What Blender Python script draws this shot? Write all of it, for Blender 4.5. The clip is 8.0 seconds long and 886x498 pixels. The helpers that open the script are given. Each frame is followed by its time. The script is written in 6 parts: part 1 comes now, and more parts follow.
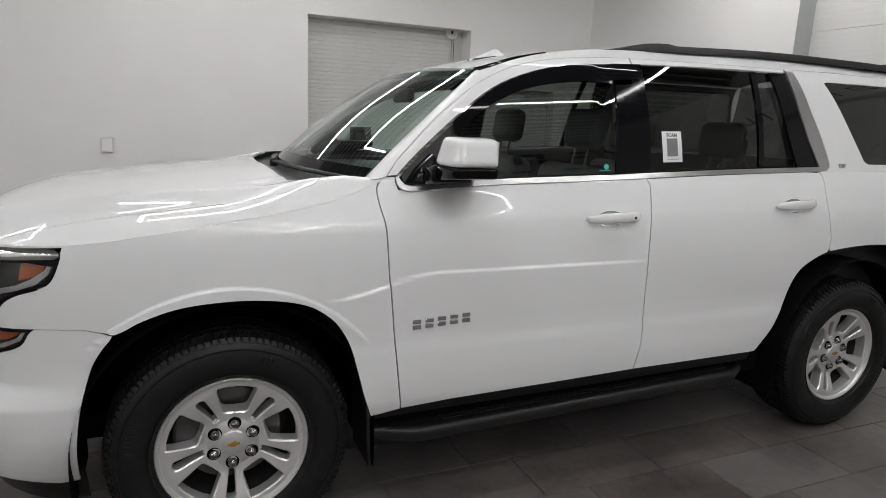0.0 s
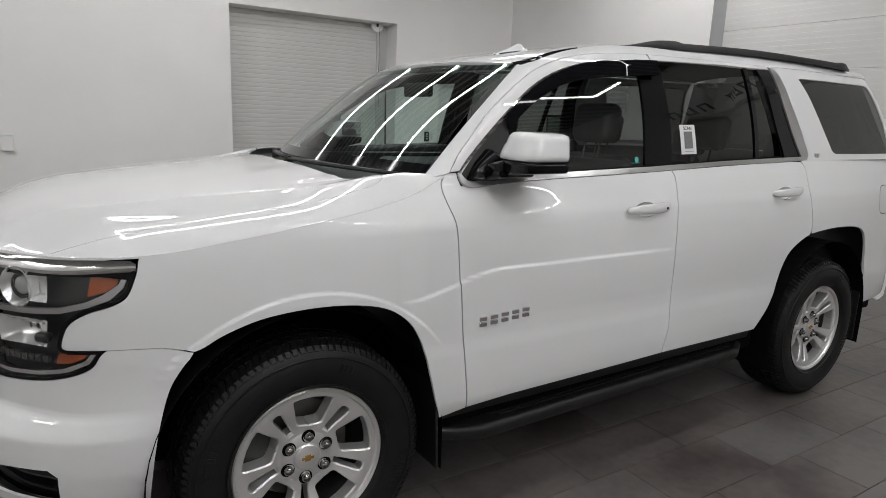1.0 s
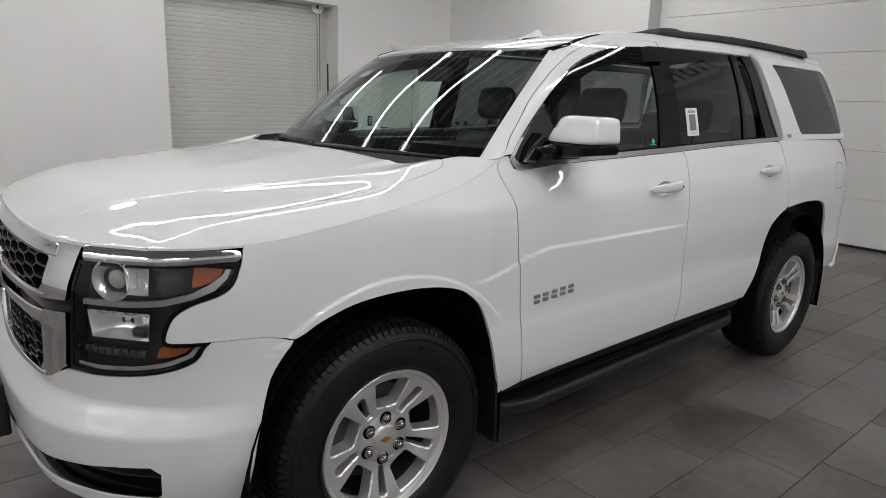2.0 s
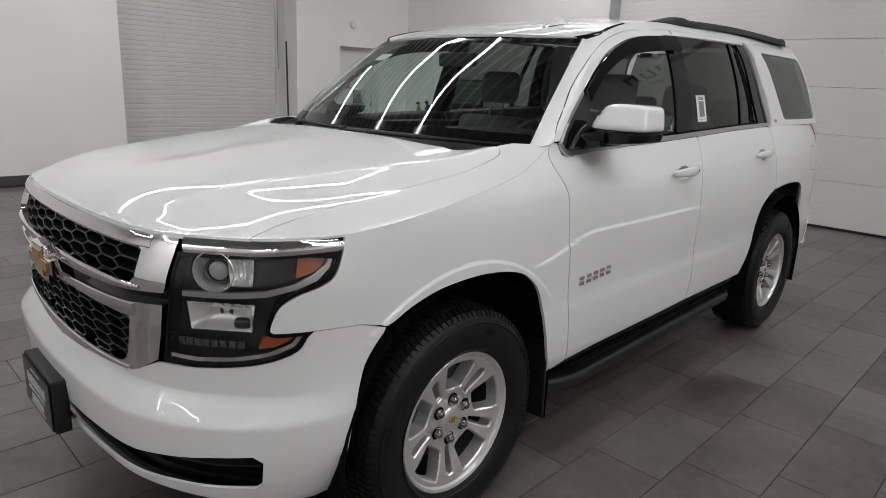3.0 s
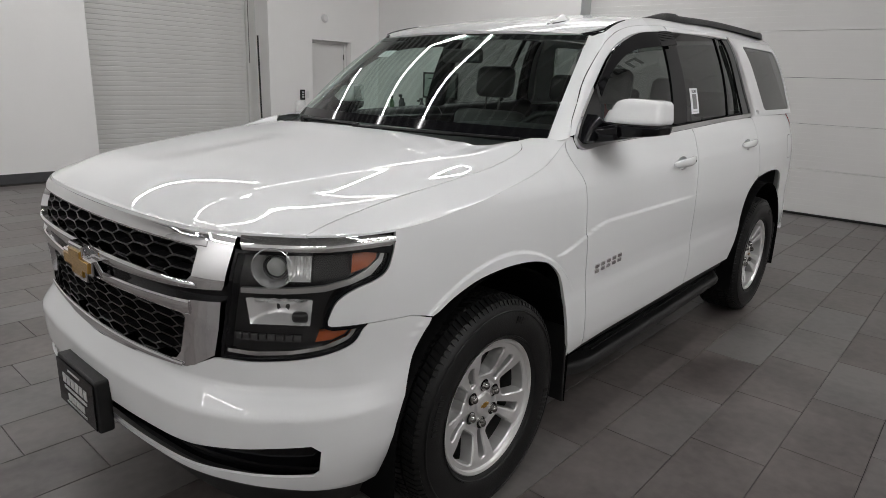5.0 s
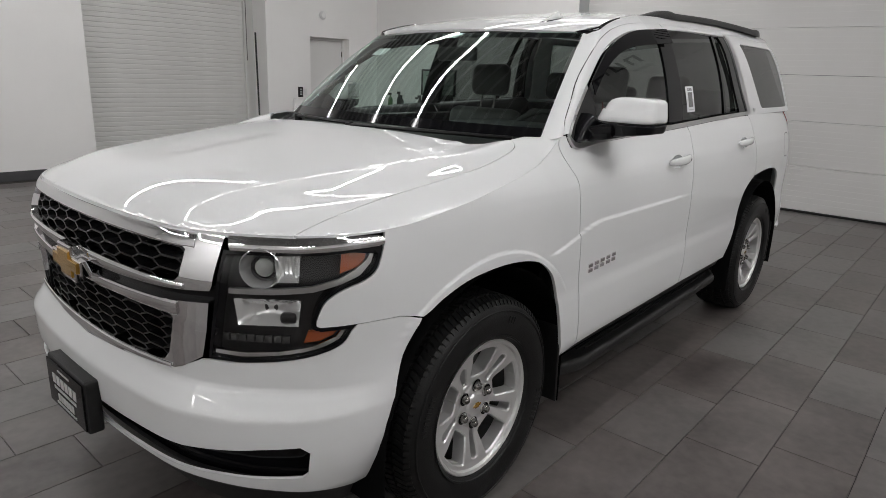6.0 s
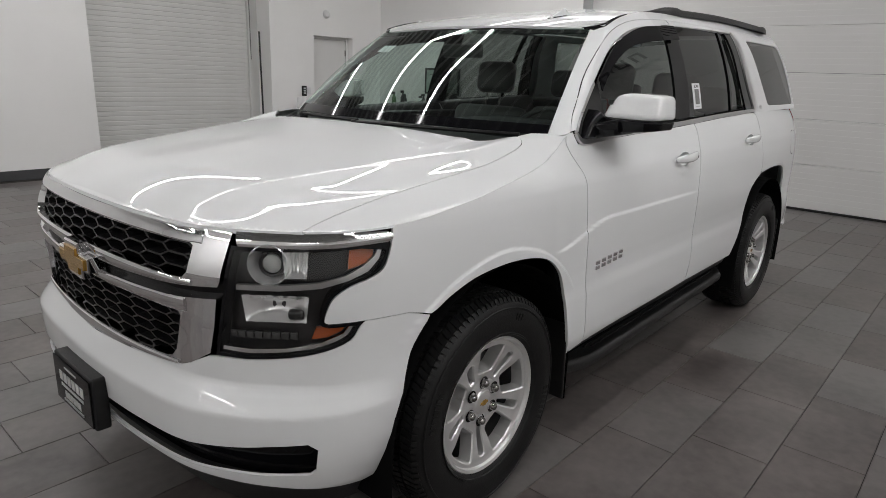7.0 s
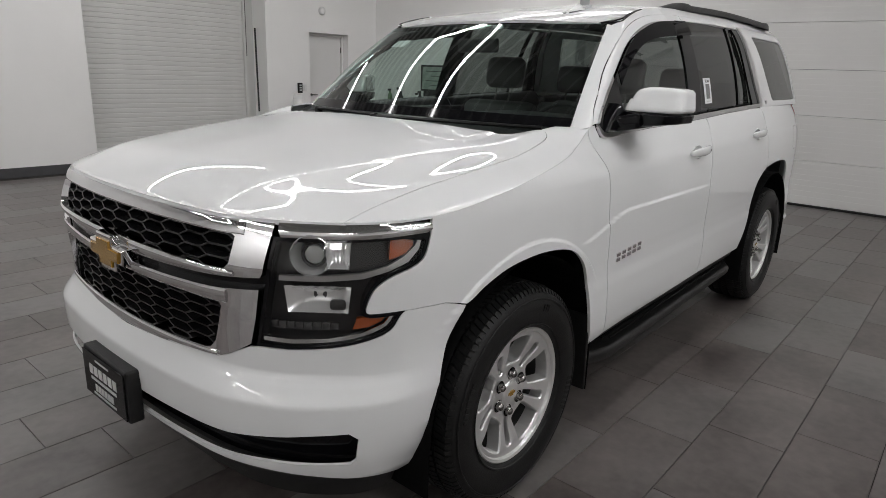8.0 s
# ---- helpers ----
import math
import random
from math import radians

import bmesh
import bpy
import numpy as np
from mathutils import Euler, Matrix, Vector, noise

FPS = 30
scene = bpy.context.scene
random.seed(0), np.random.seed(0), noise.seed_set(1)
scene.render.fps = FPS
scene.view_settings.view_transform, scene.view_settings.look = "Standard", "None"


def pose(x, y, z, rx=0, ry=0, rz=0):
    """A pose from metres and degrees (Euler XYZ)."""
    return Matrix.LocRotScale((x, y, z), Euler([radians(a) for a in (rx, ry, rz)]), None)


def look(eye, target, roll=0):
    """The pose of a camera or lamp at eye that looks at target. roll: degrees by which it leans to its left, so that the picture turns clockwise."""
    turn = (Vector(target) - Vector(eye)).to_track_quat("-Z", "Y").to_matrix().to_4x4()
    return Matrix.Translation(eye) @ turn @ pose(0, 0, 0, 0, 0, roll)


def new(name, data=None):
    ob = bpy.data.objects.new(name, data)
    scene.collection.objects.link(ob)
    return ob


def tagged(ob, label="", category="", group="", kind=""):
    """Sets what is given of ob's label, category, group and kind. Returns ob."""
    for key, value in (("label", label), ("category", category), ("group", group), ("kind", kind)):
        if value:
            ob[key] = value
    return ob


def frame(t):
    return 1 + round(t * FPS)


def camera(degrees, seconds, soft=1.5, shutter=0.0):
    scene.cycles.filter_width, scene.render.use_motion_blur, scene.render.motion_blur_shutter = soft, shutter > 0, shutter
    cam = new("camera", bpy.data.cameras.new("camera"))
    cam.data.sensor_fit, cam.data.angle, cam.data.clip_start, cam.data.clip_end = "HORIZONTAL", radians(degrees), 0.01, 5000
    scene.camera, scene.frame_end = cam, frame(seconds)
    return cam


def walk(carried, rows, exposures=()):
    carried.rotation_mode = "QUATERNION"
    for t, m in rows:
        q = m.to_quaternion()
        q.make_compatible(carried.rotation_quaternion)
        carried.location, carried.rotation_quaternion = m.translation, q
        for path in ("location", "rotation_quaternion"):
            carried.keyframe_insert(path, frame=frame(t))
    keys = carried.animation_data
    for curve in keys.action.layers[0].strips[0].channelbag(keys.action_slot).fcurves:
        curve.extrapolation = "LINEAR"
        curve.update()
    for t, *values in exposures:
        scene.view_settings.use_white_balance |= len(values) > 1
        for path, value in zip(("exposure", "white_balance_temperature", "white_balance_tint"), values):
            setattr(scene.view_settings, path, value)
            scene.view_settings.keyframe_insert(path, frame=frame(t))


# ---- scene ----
# ---- camera: carried round the front corner of the parked vehicle ----
cam = camera(70.3, 8.0, soft=0.5)
PATH = [
    (0, (-0.138, -2.936, 1.487), (0.631, -1.134, 1.082), 2.5),
    (0.5, (-0.407, -2.812, 1.472), (0.504, -1.079, 1.066), 2.4),
    (1, (-0.635, -2.649, 1.467), (0.415, -0.997, 1.057), 2.3),
    (1.5, (-0.86, -2.521, 1.452), (0.306, -0.953, 1.028), 2.4),
    (2.8, (-1.324, -2.232, 1.458), (0.032, -0.848, 0.963), 2.3),
    (3, (-1.388, -2.177, 1.467), (-0.005, -0.823, 0.963), 2.7),
    (3.5, (-1.531, -2.114, 1.472), (-0.103, -0.81, 0.961), 2.5),
    (4, (-1.611, -2.085, 1.477), (-0.155, -0.813, 0.965), 2.3),
    (4.5, (-1.604, -2.063, 1.475), (-0.147, -0.794, 0.957), 2.2),
    (6, (-1.563, -2.079, 1.484), (-0.108, -0.813, 0.952), 2.2),
    (6.5, (-1.557, -2.073, 1.479), (-0.106, -0.804, 0.945), 2.2),
    (7, (-1.568, -2.065, 1.473), (-0.12, -0.793, 0.939), 2.1),
    (7.5, (-1.611, -2.036, 1.477), (-0.161, -0.768, 0.939), 2.1),
    (8, (-1.672, -1.982, 1.454), (-0.203, -0.737, 0.915), 2.1),
]
EXPOSURE = 0.0
walk(cam, [(t, look(eye, target, roll)) for t, eye, target, roll in PATH], [(0.0, EXPOSURE), (8.0, EXPOSURE)])

# ---- light: a closed showroom under rectangular LED rings, most of them added as fill ----
world = bpy.data.worlds.new("world")
world.use_nodes = True
world.node_tree.nodes["Background"].inputs[0].default_value = (0.5, 0.5, 0.5, 1)
world.node_tree.nodes["Background"].inputs[1].default_value = 0.0
scene.world = world
CEIL, RING_Z = 5.4, 4.1
LED_POWER = 49.0
# rings: x0, x1, y0, y1
# the second and seventh follow reflections; the other six are added as fill light
RINGS = [(-7.1, -5.5, -1.6, 1.4), (-0.6, 4.2, -3.45, -1.5), (-7.0, -5.2, -6.0, -4.2), (-4.8, -2.4, 2.0, 4.0), (-1.0, 1.2, -6.0, -4.2), (-0.9, 1.2, -8.6, -6.8), (-0.95, 2.4, 1.75, 3.0), (3.7, 6.6, 1.9, 3.9)]
BAR = (-1.4, 2.8, 5.6)   # x0, x1, y of the single bar

# ---- materials ----
def material(name, colour, rough=0.5, metal=0.0, coat=0.0, vary=0.0, scale=8.0, bump=0.0, bump_scale=60.0, rough_vary=0.0, spec=0.5):
    m = bpy.data.materials.new(name)
    m.use_nodes = True
    nt = m.node_tree
    b = nt.nodes["Principled BSDF"]
    b.inputs["Base Color"].default_value = (*colour, 1)
    b.inputs["Roughness"].default_value = rough
    b.inputs["Metallic"].default_value = metal
    b.inputs["Coat Weight"].default_value = coat
    b.inputs["Coat Roughness"].default_value = 0.02
    b.inputs["Specular IOR Level"].default_value = spec
    if vary or bump or rough_vary:
        tc = nt.nodes.new("ShaderNodeTexCoord")
    if vary or rough_vary:
        n1 = nt.nodes.new("ShaderNodeTexNoise")
        n1.inputs["Scale"].default_value = scale
        n1.inputs["Detail"].default_value = 6
        nt.links.new(tc.outputs["Object"], n1.inputs["Vector"])
    if vary:
        r = nt.nodes.new("ShaderNodeMapRange")
        r.inputs["From Min"].default_value, r.inputs["From Max"].default_value = 0.3, 0.7
        r.inputs["To Min"].default_value, r.inputs["To Max"].default_value = 1 - vary, 1 + vary
        nt.links.new(n1.outputs["Fac"], r.inputs["Value"])
        mul = nt.nodes.new("ShaderNodeVectorMath")
        mul.operation = "SCALE"
        mul.inputs[0].default_value = colour
        nt.links.new(r.outputs["Result"], mul.inputs["Scale"])
        nt.links.new(mul.outputs["Vector"], b.inputs["Base Color"])
    if rough_vary:
        r = nt.nodes.new("ShaderNodeMapRange")
        r.inputs["From Min"].default_value, r.inputs["From Max"].default_value = 0.3, 0.7
        r.inputs["To Min"].default_value, r.inputs["To Max"].default_value = rough - rough_vary, rough + rough_vary
        nt.links.new(n1.outputs["Fac"], r.inputs["Value"])
        nt.links.new(r.outputs["Result"], b.inputs["Roughness"])
    if bump:
        n2 = nt.nodes.new("ShaderNodeTexNoise")
        n2.inputs["Scale"].default_value = bump_scale
        n2.inputs["Detail"].default_value = 4
        nt.links.new(tc.outputs["Object"], n2.inputs["Vector"])
        bp = nt.nodes.new("ShaderNodeBump")
        bp.inputs["Strength"].default_value = bump
        bp.inputs["Distance"].default_value = 0.01
        nt.links.new(n2.outputs["Fac"], bp.inputs["Height"])
        nt.links.new(bp.outputs["Normal"], b.inputs["Normal"])
    return m


def glass_material(name, tint, ior=1.5, haze=0.0):
    """A pane: clear or tinted straight through, with a mirror gloss by Fresnel."""
    m = bpy.data.materials.new(name)
    m.use_nodes = True
    nt = m.node_tree
    nt.nodes.remove(nt.nodes["Principled BSDF"])
    out = nt.nodes["Material Output"]
    tr = nt.nodes.new("ShaderNodeBsdfTransparent")
    tr.inputs[0].default_value = (*tint, 1)
    gl = nt.nodes.new("ShaderNodeBsdfGlossy")
    gl.inputs["Roughness"].default_value = haze
    lw = nt.nodes.new("ShaderNodeLayerWeight")
    lw.inputs["Blend"].default_value = 0.5
    pw = nt.nodes.new("ShaderNodeMath")
    pw.operation = "POWER"
    pw.inputs[1].default_value = 4.6
    nt.links.new(lw.outputs["Facing"], pw.inputs[0])
    fr = nt.nodes.new("ShaderNodeMath")
    fr.operation = "MULTIPLY_ADD"
    f0 = 2 * ((ior - 1) / (ior + 1)) ** 2
    fr.inputs[1].default_value, fr.inputs[2].default_value = 1 - f0, f0
    nt.links.new(pw.outputs[0], fr.inputs[0])
    mix = nt.nodes.new("ShaderNodeMixShader")
    nt.links.new(fr.outputs[0], mix.inputs[0])
    nt.links.new(tr.outputs[0], mix.inputs[1])
    nt.links.new(gl.outputs[0], mix.inputs[2])
    nt.links.new(mix.outputs[0], out.inputs[0])
    return m


def glow_material(name, colour, strength):
    m = material(name, colour, 0.4)
    b = m.node_tree.nodes["Principled BSDF"]
    b.inputs["Emission Color"].default_value = (*colour, 1)
    b.inputs["Emission Strength"].default_value = strength
    return m


def tile_material():
    """Matt grey porcelain tiles: cloudy, each a little different."""
    m = material("grey_porcelain", (0.10, 0.097, 0.097), 0.38)
    nt = m.node_tree
    b = nt.nodes["Principled BSDF"]
    geo = nt.nodes.new("ShaderNodeTexCoord")
    info = nt.nodes.new("ShaderNodeObjectInfo")
    pos = nt.nodes.new("ShaderNodeNewGeometry")
    ns = []
    for s, d in ((2.4, 6), (20.0, 4)):
        n = nt.nodes.new("ShaderNodeTexNoise")
        n.inputs["Scale"].default_value, n.inputs["Detail"].default_value = s, d
        nt.links.new(pos.outputs["Position"], n.inputs["Vector"])
        ns.append(n)
    add = nt.nodes.new("ShaderNodeMath")
    add.operation = "MULTIPLY_ADD"
    add.inputs[1].default_value, add.inputs[2].default_value = 0.40, 0.05
    nt.links.new(ns[1].outputs["Fac"], add.inputs[0])
    add2 = nt.nodes.new("ShaderNodeMath")
    nt.links.new(add.outputs[0], add2.inputs[0])
    nt.links.new(ns[0].outputs["Fac"], add2.inputs[1])
    rnd = nt.nodes.new("ShaderNodeMath")
    rnd.operation = "MULTIPLY_ADD"
    rnd.inputs[1].default_value, rnd.inputs[2].default_value = 0.26, -0.13
    both = nt.nodes.new("ShaderNodeMath")
    nt.links.new(info.outputs["Random"], both.inputs[0])
    nt.links.new(pos.outputs["Random Per Island"], both.inputs[1])
    frac = nt.nodes.new("ShaderNodeMath")
    frac.operation = "FRACT"
    nt.links.new(both.outputs[0], frac.inputs[0])
    nt.links.new(frac.outputs[0], rnd.inputs[0])
    hue = nt.nodes.new("ShaderNodeMix")
    hue.data_type = "RGBA"
    hue.inputs["A"].default_value, hue.inputs["B"].default_value = (1.06, 0.99, 0.96, 1), (0.97, 1.0, 1.0, 1)
    nt.links.new(frac.outputs[0], hue.inputs["Factor"])
    add3 = nt.nodes.new("ShaderNodeMath")
    nt.links.new(add2.outputs[0], add3.inputs[0])
    nt.links.new(rnd.outputs[0], add3.inputs[1])
    ramp = nt.nodes.new("ShaderNodeValToRGB")
    e = ramp.color_ramp.elements
    e[0].position, e[0].color = 0.45, (0.056, 0.050, 0.048, 1)
    e[1].position, e[1].color = 0.95, (0.160, 0.147, 0.142, 1)
    nt.links.new(add3.outputs[0], ramp.inputs[0])
    tint = nt.nodes.new("ShaderNodeMix")
    tint.data_type, tint.blend_type = "RGBA", "MULTIPLY"
    tint.inputs["Factor"].default_value = 1.0
    nt.links.new(ramp.outputs[0], tint.inputs["A"])
    nt.links.new(hue.outputs["Result"], tint.inputs["B"])
    nt.links.new(tint.outputs["Result"], b.inputs["Base Color"])
    rr = nt.nodes.new("ShaderNodeMapRange")
    rr.inputs["From Min"].default_value, rr.inputs["From Max"].default_value = 0.3, 0.7
    rr.inputs["To Min"].default_value, rr.inputs["To Max"].default_value = 0.30, 0.40
    nt.links.new(ns[0].outputs["Fac"], rr.inputs["Value"])
    nt.links.new(rr.outputs["Result"], b.inputs["Roughness"])
    return m


PAINT = material("white_car_paint", (0.79, 0.80, 0.80), 0.50, coat=1.0, spec=0.2)
CHROME = material("bright_chrome", (0.84, 0.84, 0.85), 0.05, metal=1.0)
SATIN = material("satin_silver", (0.55, 0.55, 0.55), 0.28, metal=0.9)
BLACK = material("black_plastic", (0.014, 0.014, 0.014), 0.42, vary=0.2, scale=40, bump=0.1, bump_scale=400, spec=0.35)
GLOSS = material("gloss_black", (0.005, 0.005, 0.006), 0.06, spec=0.2)
RUBBER = material("black_rubber", (0.0075, 0.0075, 0.0075), 0.46, vary=0.3, scale=25, bump=0.1, bump_scale=200, spec=0.3)
WELL = material("dark_liner", (0.003, 0.003, 0.003), 0.9, spec=0.1)
ALLOY = material("machined_alloy", (0.74, 0.737, 0.73), 0.34, metal=0.68, rough_vary=0.05, scale=30)
MIRROR_BOWL = material("lamp_reflector", (0.86, 0.87, 0.87), 0.16, metal=0.72)
RIB_GREY = material("grey_lamp_ribs", (0.045, 0.045, 0.046), 0.25)
LENS_GREY = material("projector_glass", (0.30, 0.31, 0.30), 0.06, coat=1.0)
# the wheel alloy again, darkened: shade behind the spokes is in the colour
ALLOY_SHADED = material("alloy_shade_in_colour", (0.07, 0.07, 0.07), 0.45, metal=0.7, vary=0.2, scale=20)
STEEL = material("brake_steel", (0.13, 0.125, 0.12), 0.45, metal=0.8, vary=0.3, scale=18)
GOLD = material("gold_emblem", (0.52, 0.30, 0.055), 0.22, metal=0.55, coat=0.6)
AMBER = material("amber_plastic", (0.34, 0.072, 0.014), 0.15, coat=0.8)
LAMP_BLACK = material("lamp_housing_black", (0.010, 0.010, 0.0105), 0.30)
RED = material("red_lens", (0.20, 0.012, 0.012), 0.12, coat=0.8)
CLEAR = glass_material("clear_lens", (0.97, 0.97, 0.97), 1.32)
WINDSHIELD = glass_material("green_windshield_glass", (0.80, 0.92, 0.87), 1.52)
FRONT_GLASS = glass_material("light_green_window_glass", (0.79, 0.86, 0.83), 1.52)
PRIVACY = glass_material("privacy_glass", (0.19, 0.20, 0.195), 1.38)
SMOKE = material("smoked_acrylic", (0.005, 0.005, 0.006), 0.03, spec=0.12)
LUG = material("dark_chrome_lug", (0.30, 0.29, 0.28), 0.18, metal=1.0)
SEAT = material("grey_seat_leather", (0.042, 0.042, 0.042), 0.5, vary=0.12, scale=12, bump=0.1, bump_scale=120)
TRIM_DARK = material("dark_cabin_plastic", (0.016, 0.016, 0.017), 0.55, bump=0.05, bump_scale=200)
HEADLINER = material("grey_headliner", (0.12, 0.12, 0.117), 0.85)
PAPER = material("white_sticker_paper", (0.82, 0.83, 0.84), 0.5)
INK = material("black_ink", (0.02, 0.02, 0.02), 0.6)
WHITE_INK = material("white_ink", (0.55, 0.55, 0.55), 0.6)
TEAL = material("teal_print", (0.10, 0.45, 0.42), 0.5)
WALL = material("white_wall_paint", (0.82, 0.815, 0.80), 0.62, vary=0.02, scale=1.3, bump=0.04, bump_scale=160)
DECK = material("grey_steel_deck", (0.17, 0.17, 0.165), 0.6, vary=0.1, scale=2)
DECK_RIB = material("pale_deck_rib", (0.50, 0.50, 0.49), 0.5)
SHUTTER = material("grey_painted_steel", (0.60, 0.60, 0.58), 0.45, vary=0.03, scale=3)
DOOR_PANEL = material("white_steel_panel", (0.70, 0.695, 0.68), 0.42, vary=0.02, scale=2, bump=0.05, bump_scale=30)
JAMB = material("grey_jamb_metal", (0.42, 0.44, 0.44), 0.5, vary=0.03, scale=5)
BASE = material("dark_rubber_skirting", (0.055, 0.055, 0.058), 0.5, vary=0.1, scale=10)
GROUT = material("dark_grout", (0.050, 0.045, 0.043), 0.8, vary=0.15, scale=30)
TILE = tile_material()
WHITE_PLASTIC = material("white_plastic", (0.72, 0.72, 0.71), 0.4)
WOOD = material("table_top_laminate", (0.10, 0.085, 0.07), 0.4, vary=0.15, scale=9)
LEAF = material("green_leaf", (0.05, 0.12, 0.04), 0.5, vary=0.3, scale=30)
SCREEN = material("dull_screen_print", (0.30, 0.36, 0.32), 0.35, vary=0.1, scale=5)
LED = glow_material("led_diffuser", (1.0, 0.985, 0.99), LED_POWER)

# ---- mesh helpers ----
from mathutils.geometry import tessellate_polygon


def finish(name, verts, faces, mat, parent=None, label="", smooth=True, normals=None):
    me = bpy.data.meshes.new(name)
    me.from_pydata([tuple(v) for v in verts], [], faces)
    me.materials.append(mat)
    me.polygons.foreach_set("use_smooth", [smooth] * len(me.polygons))
    me.update()
    if normals is not None:
        me.normals_split_custom_set_from_vertices([tuple(n) for n in normals])
    ob = new(name, me)
    if parent is not None:
        ob.parent = parent
    if label:
        tagged(ob, label)
    return ob


def part(name, bm, mat, parent=None, label="", smooth=False, sharp=35):
    me = bpy.data.meshes.new(name)
    if smooth:
        for f in bm.faces:
            f.smooth = True
        for e in bm.edges:
            e.smooth = e.is_manifold and e.calc_face_angle(0) < radians(sharp)
    bm.to_mesh(me)
    bm.free()
    me.materials.append(mat)
    ob = new(name, me)
    if parent is not None:
        ob.parent = parent
    if label:
        tagged(ob, label)
    return ob


def thing(name, label, category, group="", at=(0, 0, 0)):
    ob = new(name)
    ob.location = at
    return tagged(ob, label, category, group)


def box(x0, x1, y0, y1, z0, z1, bevel=0.0, seg=2, m=None, bm=None):
    bm2 = bmesh.new()
    bmesh.ops.create_cube(bm2, size=1)
    bmesh.ops.scale(bm2, vec=(x1 - x0, y1 - y0, z1 - z0), verts=bm2.verts)
    bmesh.ops.translate(bm2, vec=((x0 + x1) / 2, (y0 + y1) / 2, (z0 + z1) / 2), verts=bm2.verts)
    if bevel:
        bmesh.ops.bevel(bm2, geom=bm2.edges[:], offset=bevel, segments=seg, affect="EDGES", profile=0.5)
    if m is not None:
        bmesh.ops.transform(bm2, matrix=m, verts=bm2.verts)
    return join(bm, bm2)


def join(bm, bm2):
    if bm is None:
        return bm2
    me = bpy.data.meshes.new("tmp")
    bm2.to_mesh(me)
    bm2.free()
    bm.from_mesh(me)
    bpy.data.meshes.remove(me)
    return bm


def lathe(profile, n=48, axis="y", centre=(0, 0, 0), bm=None, close=False):
    """Turns (radius, height) round an axis; height runs along it."""
    bm2 = bmesh.new()
    rings = []
    for k in range(n):
        c, s = math.cos(2 * math.pi * k / n), math.sin(2 * math.pi * k / n)
        ring = []
        for r, h in profile:
            p = {"y": (r * c, h, r * s), "z": (r * c, r * s, h), "x": (h, r * c, r * s)}[axis]
            ring.append(bm2.verts.new(Vector(p) + Vector(centre)))
        rings.append(ring)
    m = len(profile)
    for k in range(n):
        a, b = rings[k], rings[(k + 1) % n]
        for i in range(m if close else m - 1):
            j = (i + 1) % m
            bm2.faces.new((a[i], b[i], b[j], a[j]))
    bmesh.ops.remove_doubles(bm2, verts=bm2.verts, dist=1e-6)
    bmesh.ops.recalc_face_normals(bm2, faces=bm2.faces)
    return join(bm, bm2)


def tube(pts, r, n=8, bm=None, flat=1.0):
    """A round bar along a line of points."""
    bm2 = bmesh.new()
    pts = [Vector(p) for p in pts]
    rings = []
    for i, p in enumerate(pts):
        d = (pts[min(i + 1, len(pts) - 1)] - pts[max(i - 1, 0)]).normalized()
        u = d.cross(Vector((0, 0, 1)) if abs(d.z) < 0.9 else Vector((1, 0, 0))).normalized()
        v = d.cross(u)
        rr = r[i] if isinstance(r, (list, tuple)) else r
        rings.append([bm2.verts.new(p + rr * (math.cos(2 * math.pi * k / n) * u + flat * math.sin(2 * math.pi * k / n) * v)) for k in range(n)])
    for a, b in zip(rings, rings[1:]):
        for k in range(n):
            bm2.faces.new((a[k], a[(k + 1) % n], b[(k + 1) % n], b[k]))
    bm2.faces.new(rings[0][::-1])
    bm2.faces.new(rings[-1])
    bmesh.ops.recalc_face_normals(bm2, faces=bm2.faces)
    return join(bm, bm2)


def prism(outline, depth, bevel=0.0, m=None, bm=None):
    """A flat outline in x, z thickened along +y by depth."""
    bm2 = bmesh.new()
    f = bm2.faces.new([bm2.verts.new((x, 0, z)) for x, z in outline])
    ext = bmesh.ops.extrude_face_region(bm2, geom=[f])
    bmesh.ops.translate(bm2, vec=(0, depth, 0), verts=[v for v in ext["geom"] if isinstance(v, bmesh.types.BMVert)])
    bmesh.ops.recalc_face_normals(bm2, faces=bm2.faces)
    if bevel:
        es = [e for e in bm2.edges if abs(e.verts[0].co.y) < 1e-6 and abs(e.verts[1].co.y) < 1e-6]
        bmesh.ops.bevel(bm2, geom=es, offset=bevel, segments=2, affect="EDGES", profile=0.5)
    if m is not None:
        bmesh.ops.transform(bm2, matrix=m, verts=bm2.verts)
    return join(bm, bm2)


def spline(pts, n=6):
    """A smooth open line through points of any dimension."""
    out = []
    for i in range(len(pts) - 1):
        p0, p1, p2, p3 = pts[max(i - 1, 0)], pts[i], pts[i + 1], pts[min(i + 2, len(pts) - 1)]
        for k in range(n):
            u = k / n
            out.append(tuple(0.5 * (2 * b + (c - a) * u + (2 * a - 5 * b + 4 * c - d) * u * u + (3 * b - a - 3 * c + d) * u ** 3) for a, b, c, d in zip(p0, p1, p2, p3)))
    out.append(tuple(pts[-1]))
    return out


def area2(poly):
    return sum(a[0] * b[1] - b[0] * a[1] for a, b in zip(poly, poly[1:] + poly[:1]))


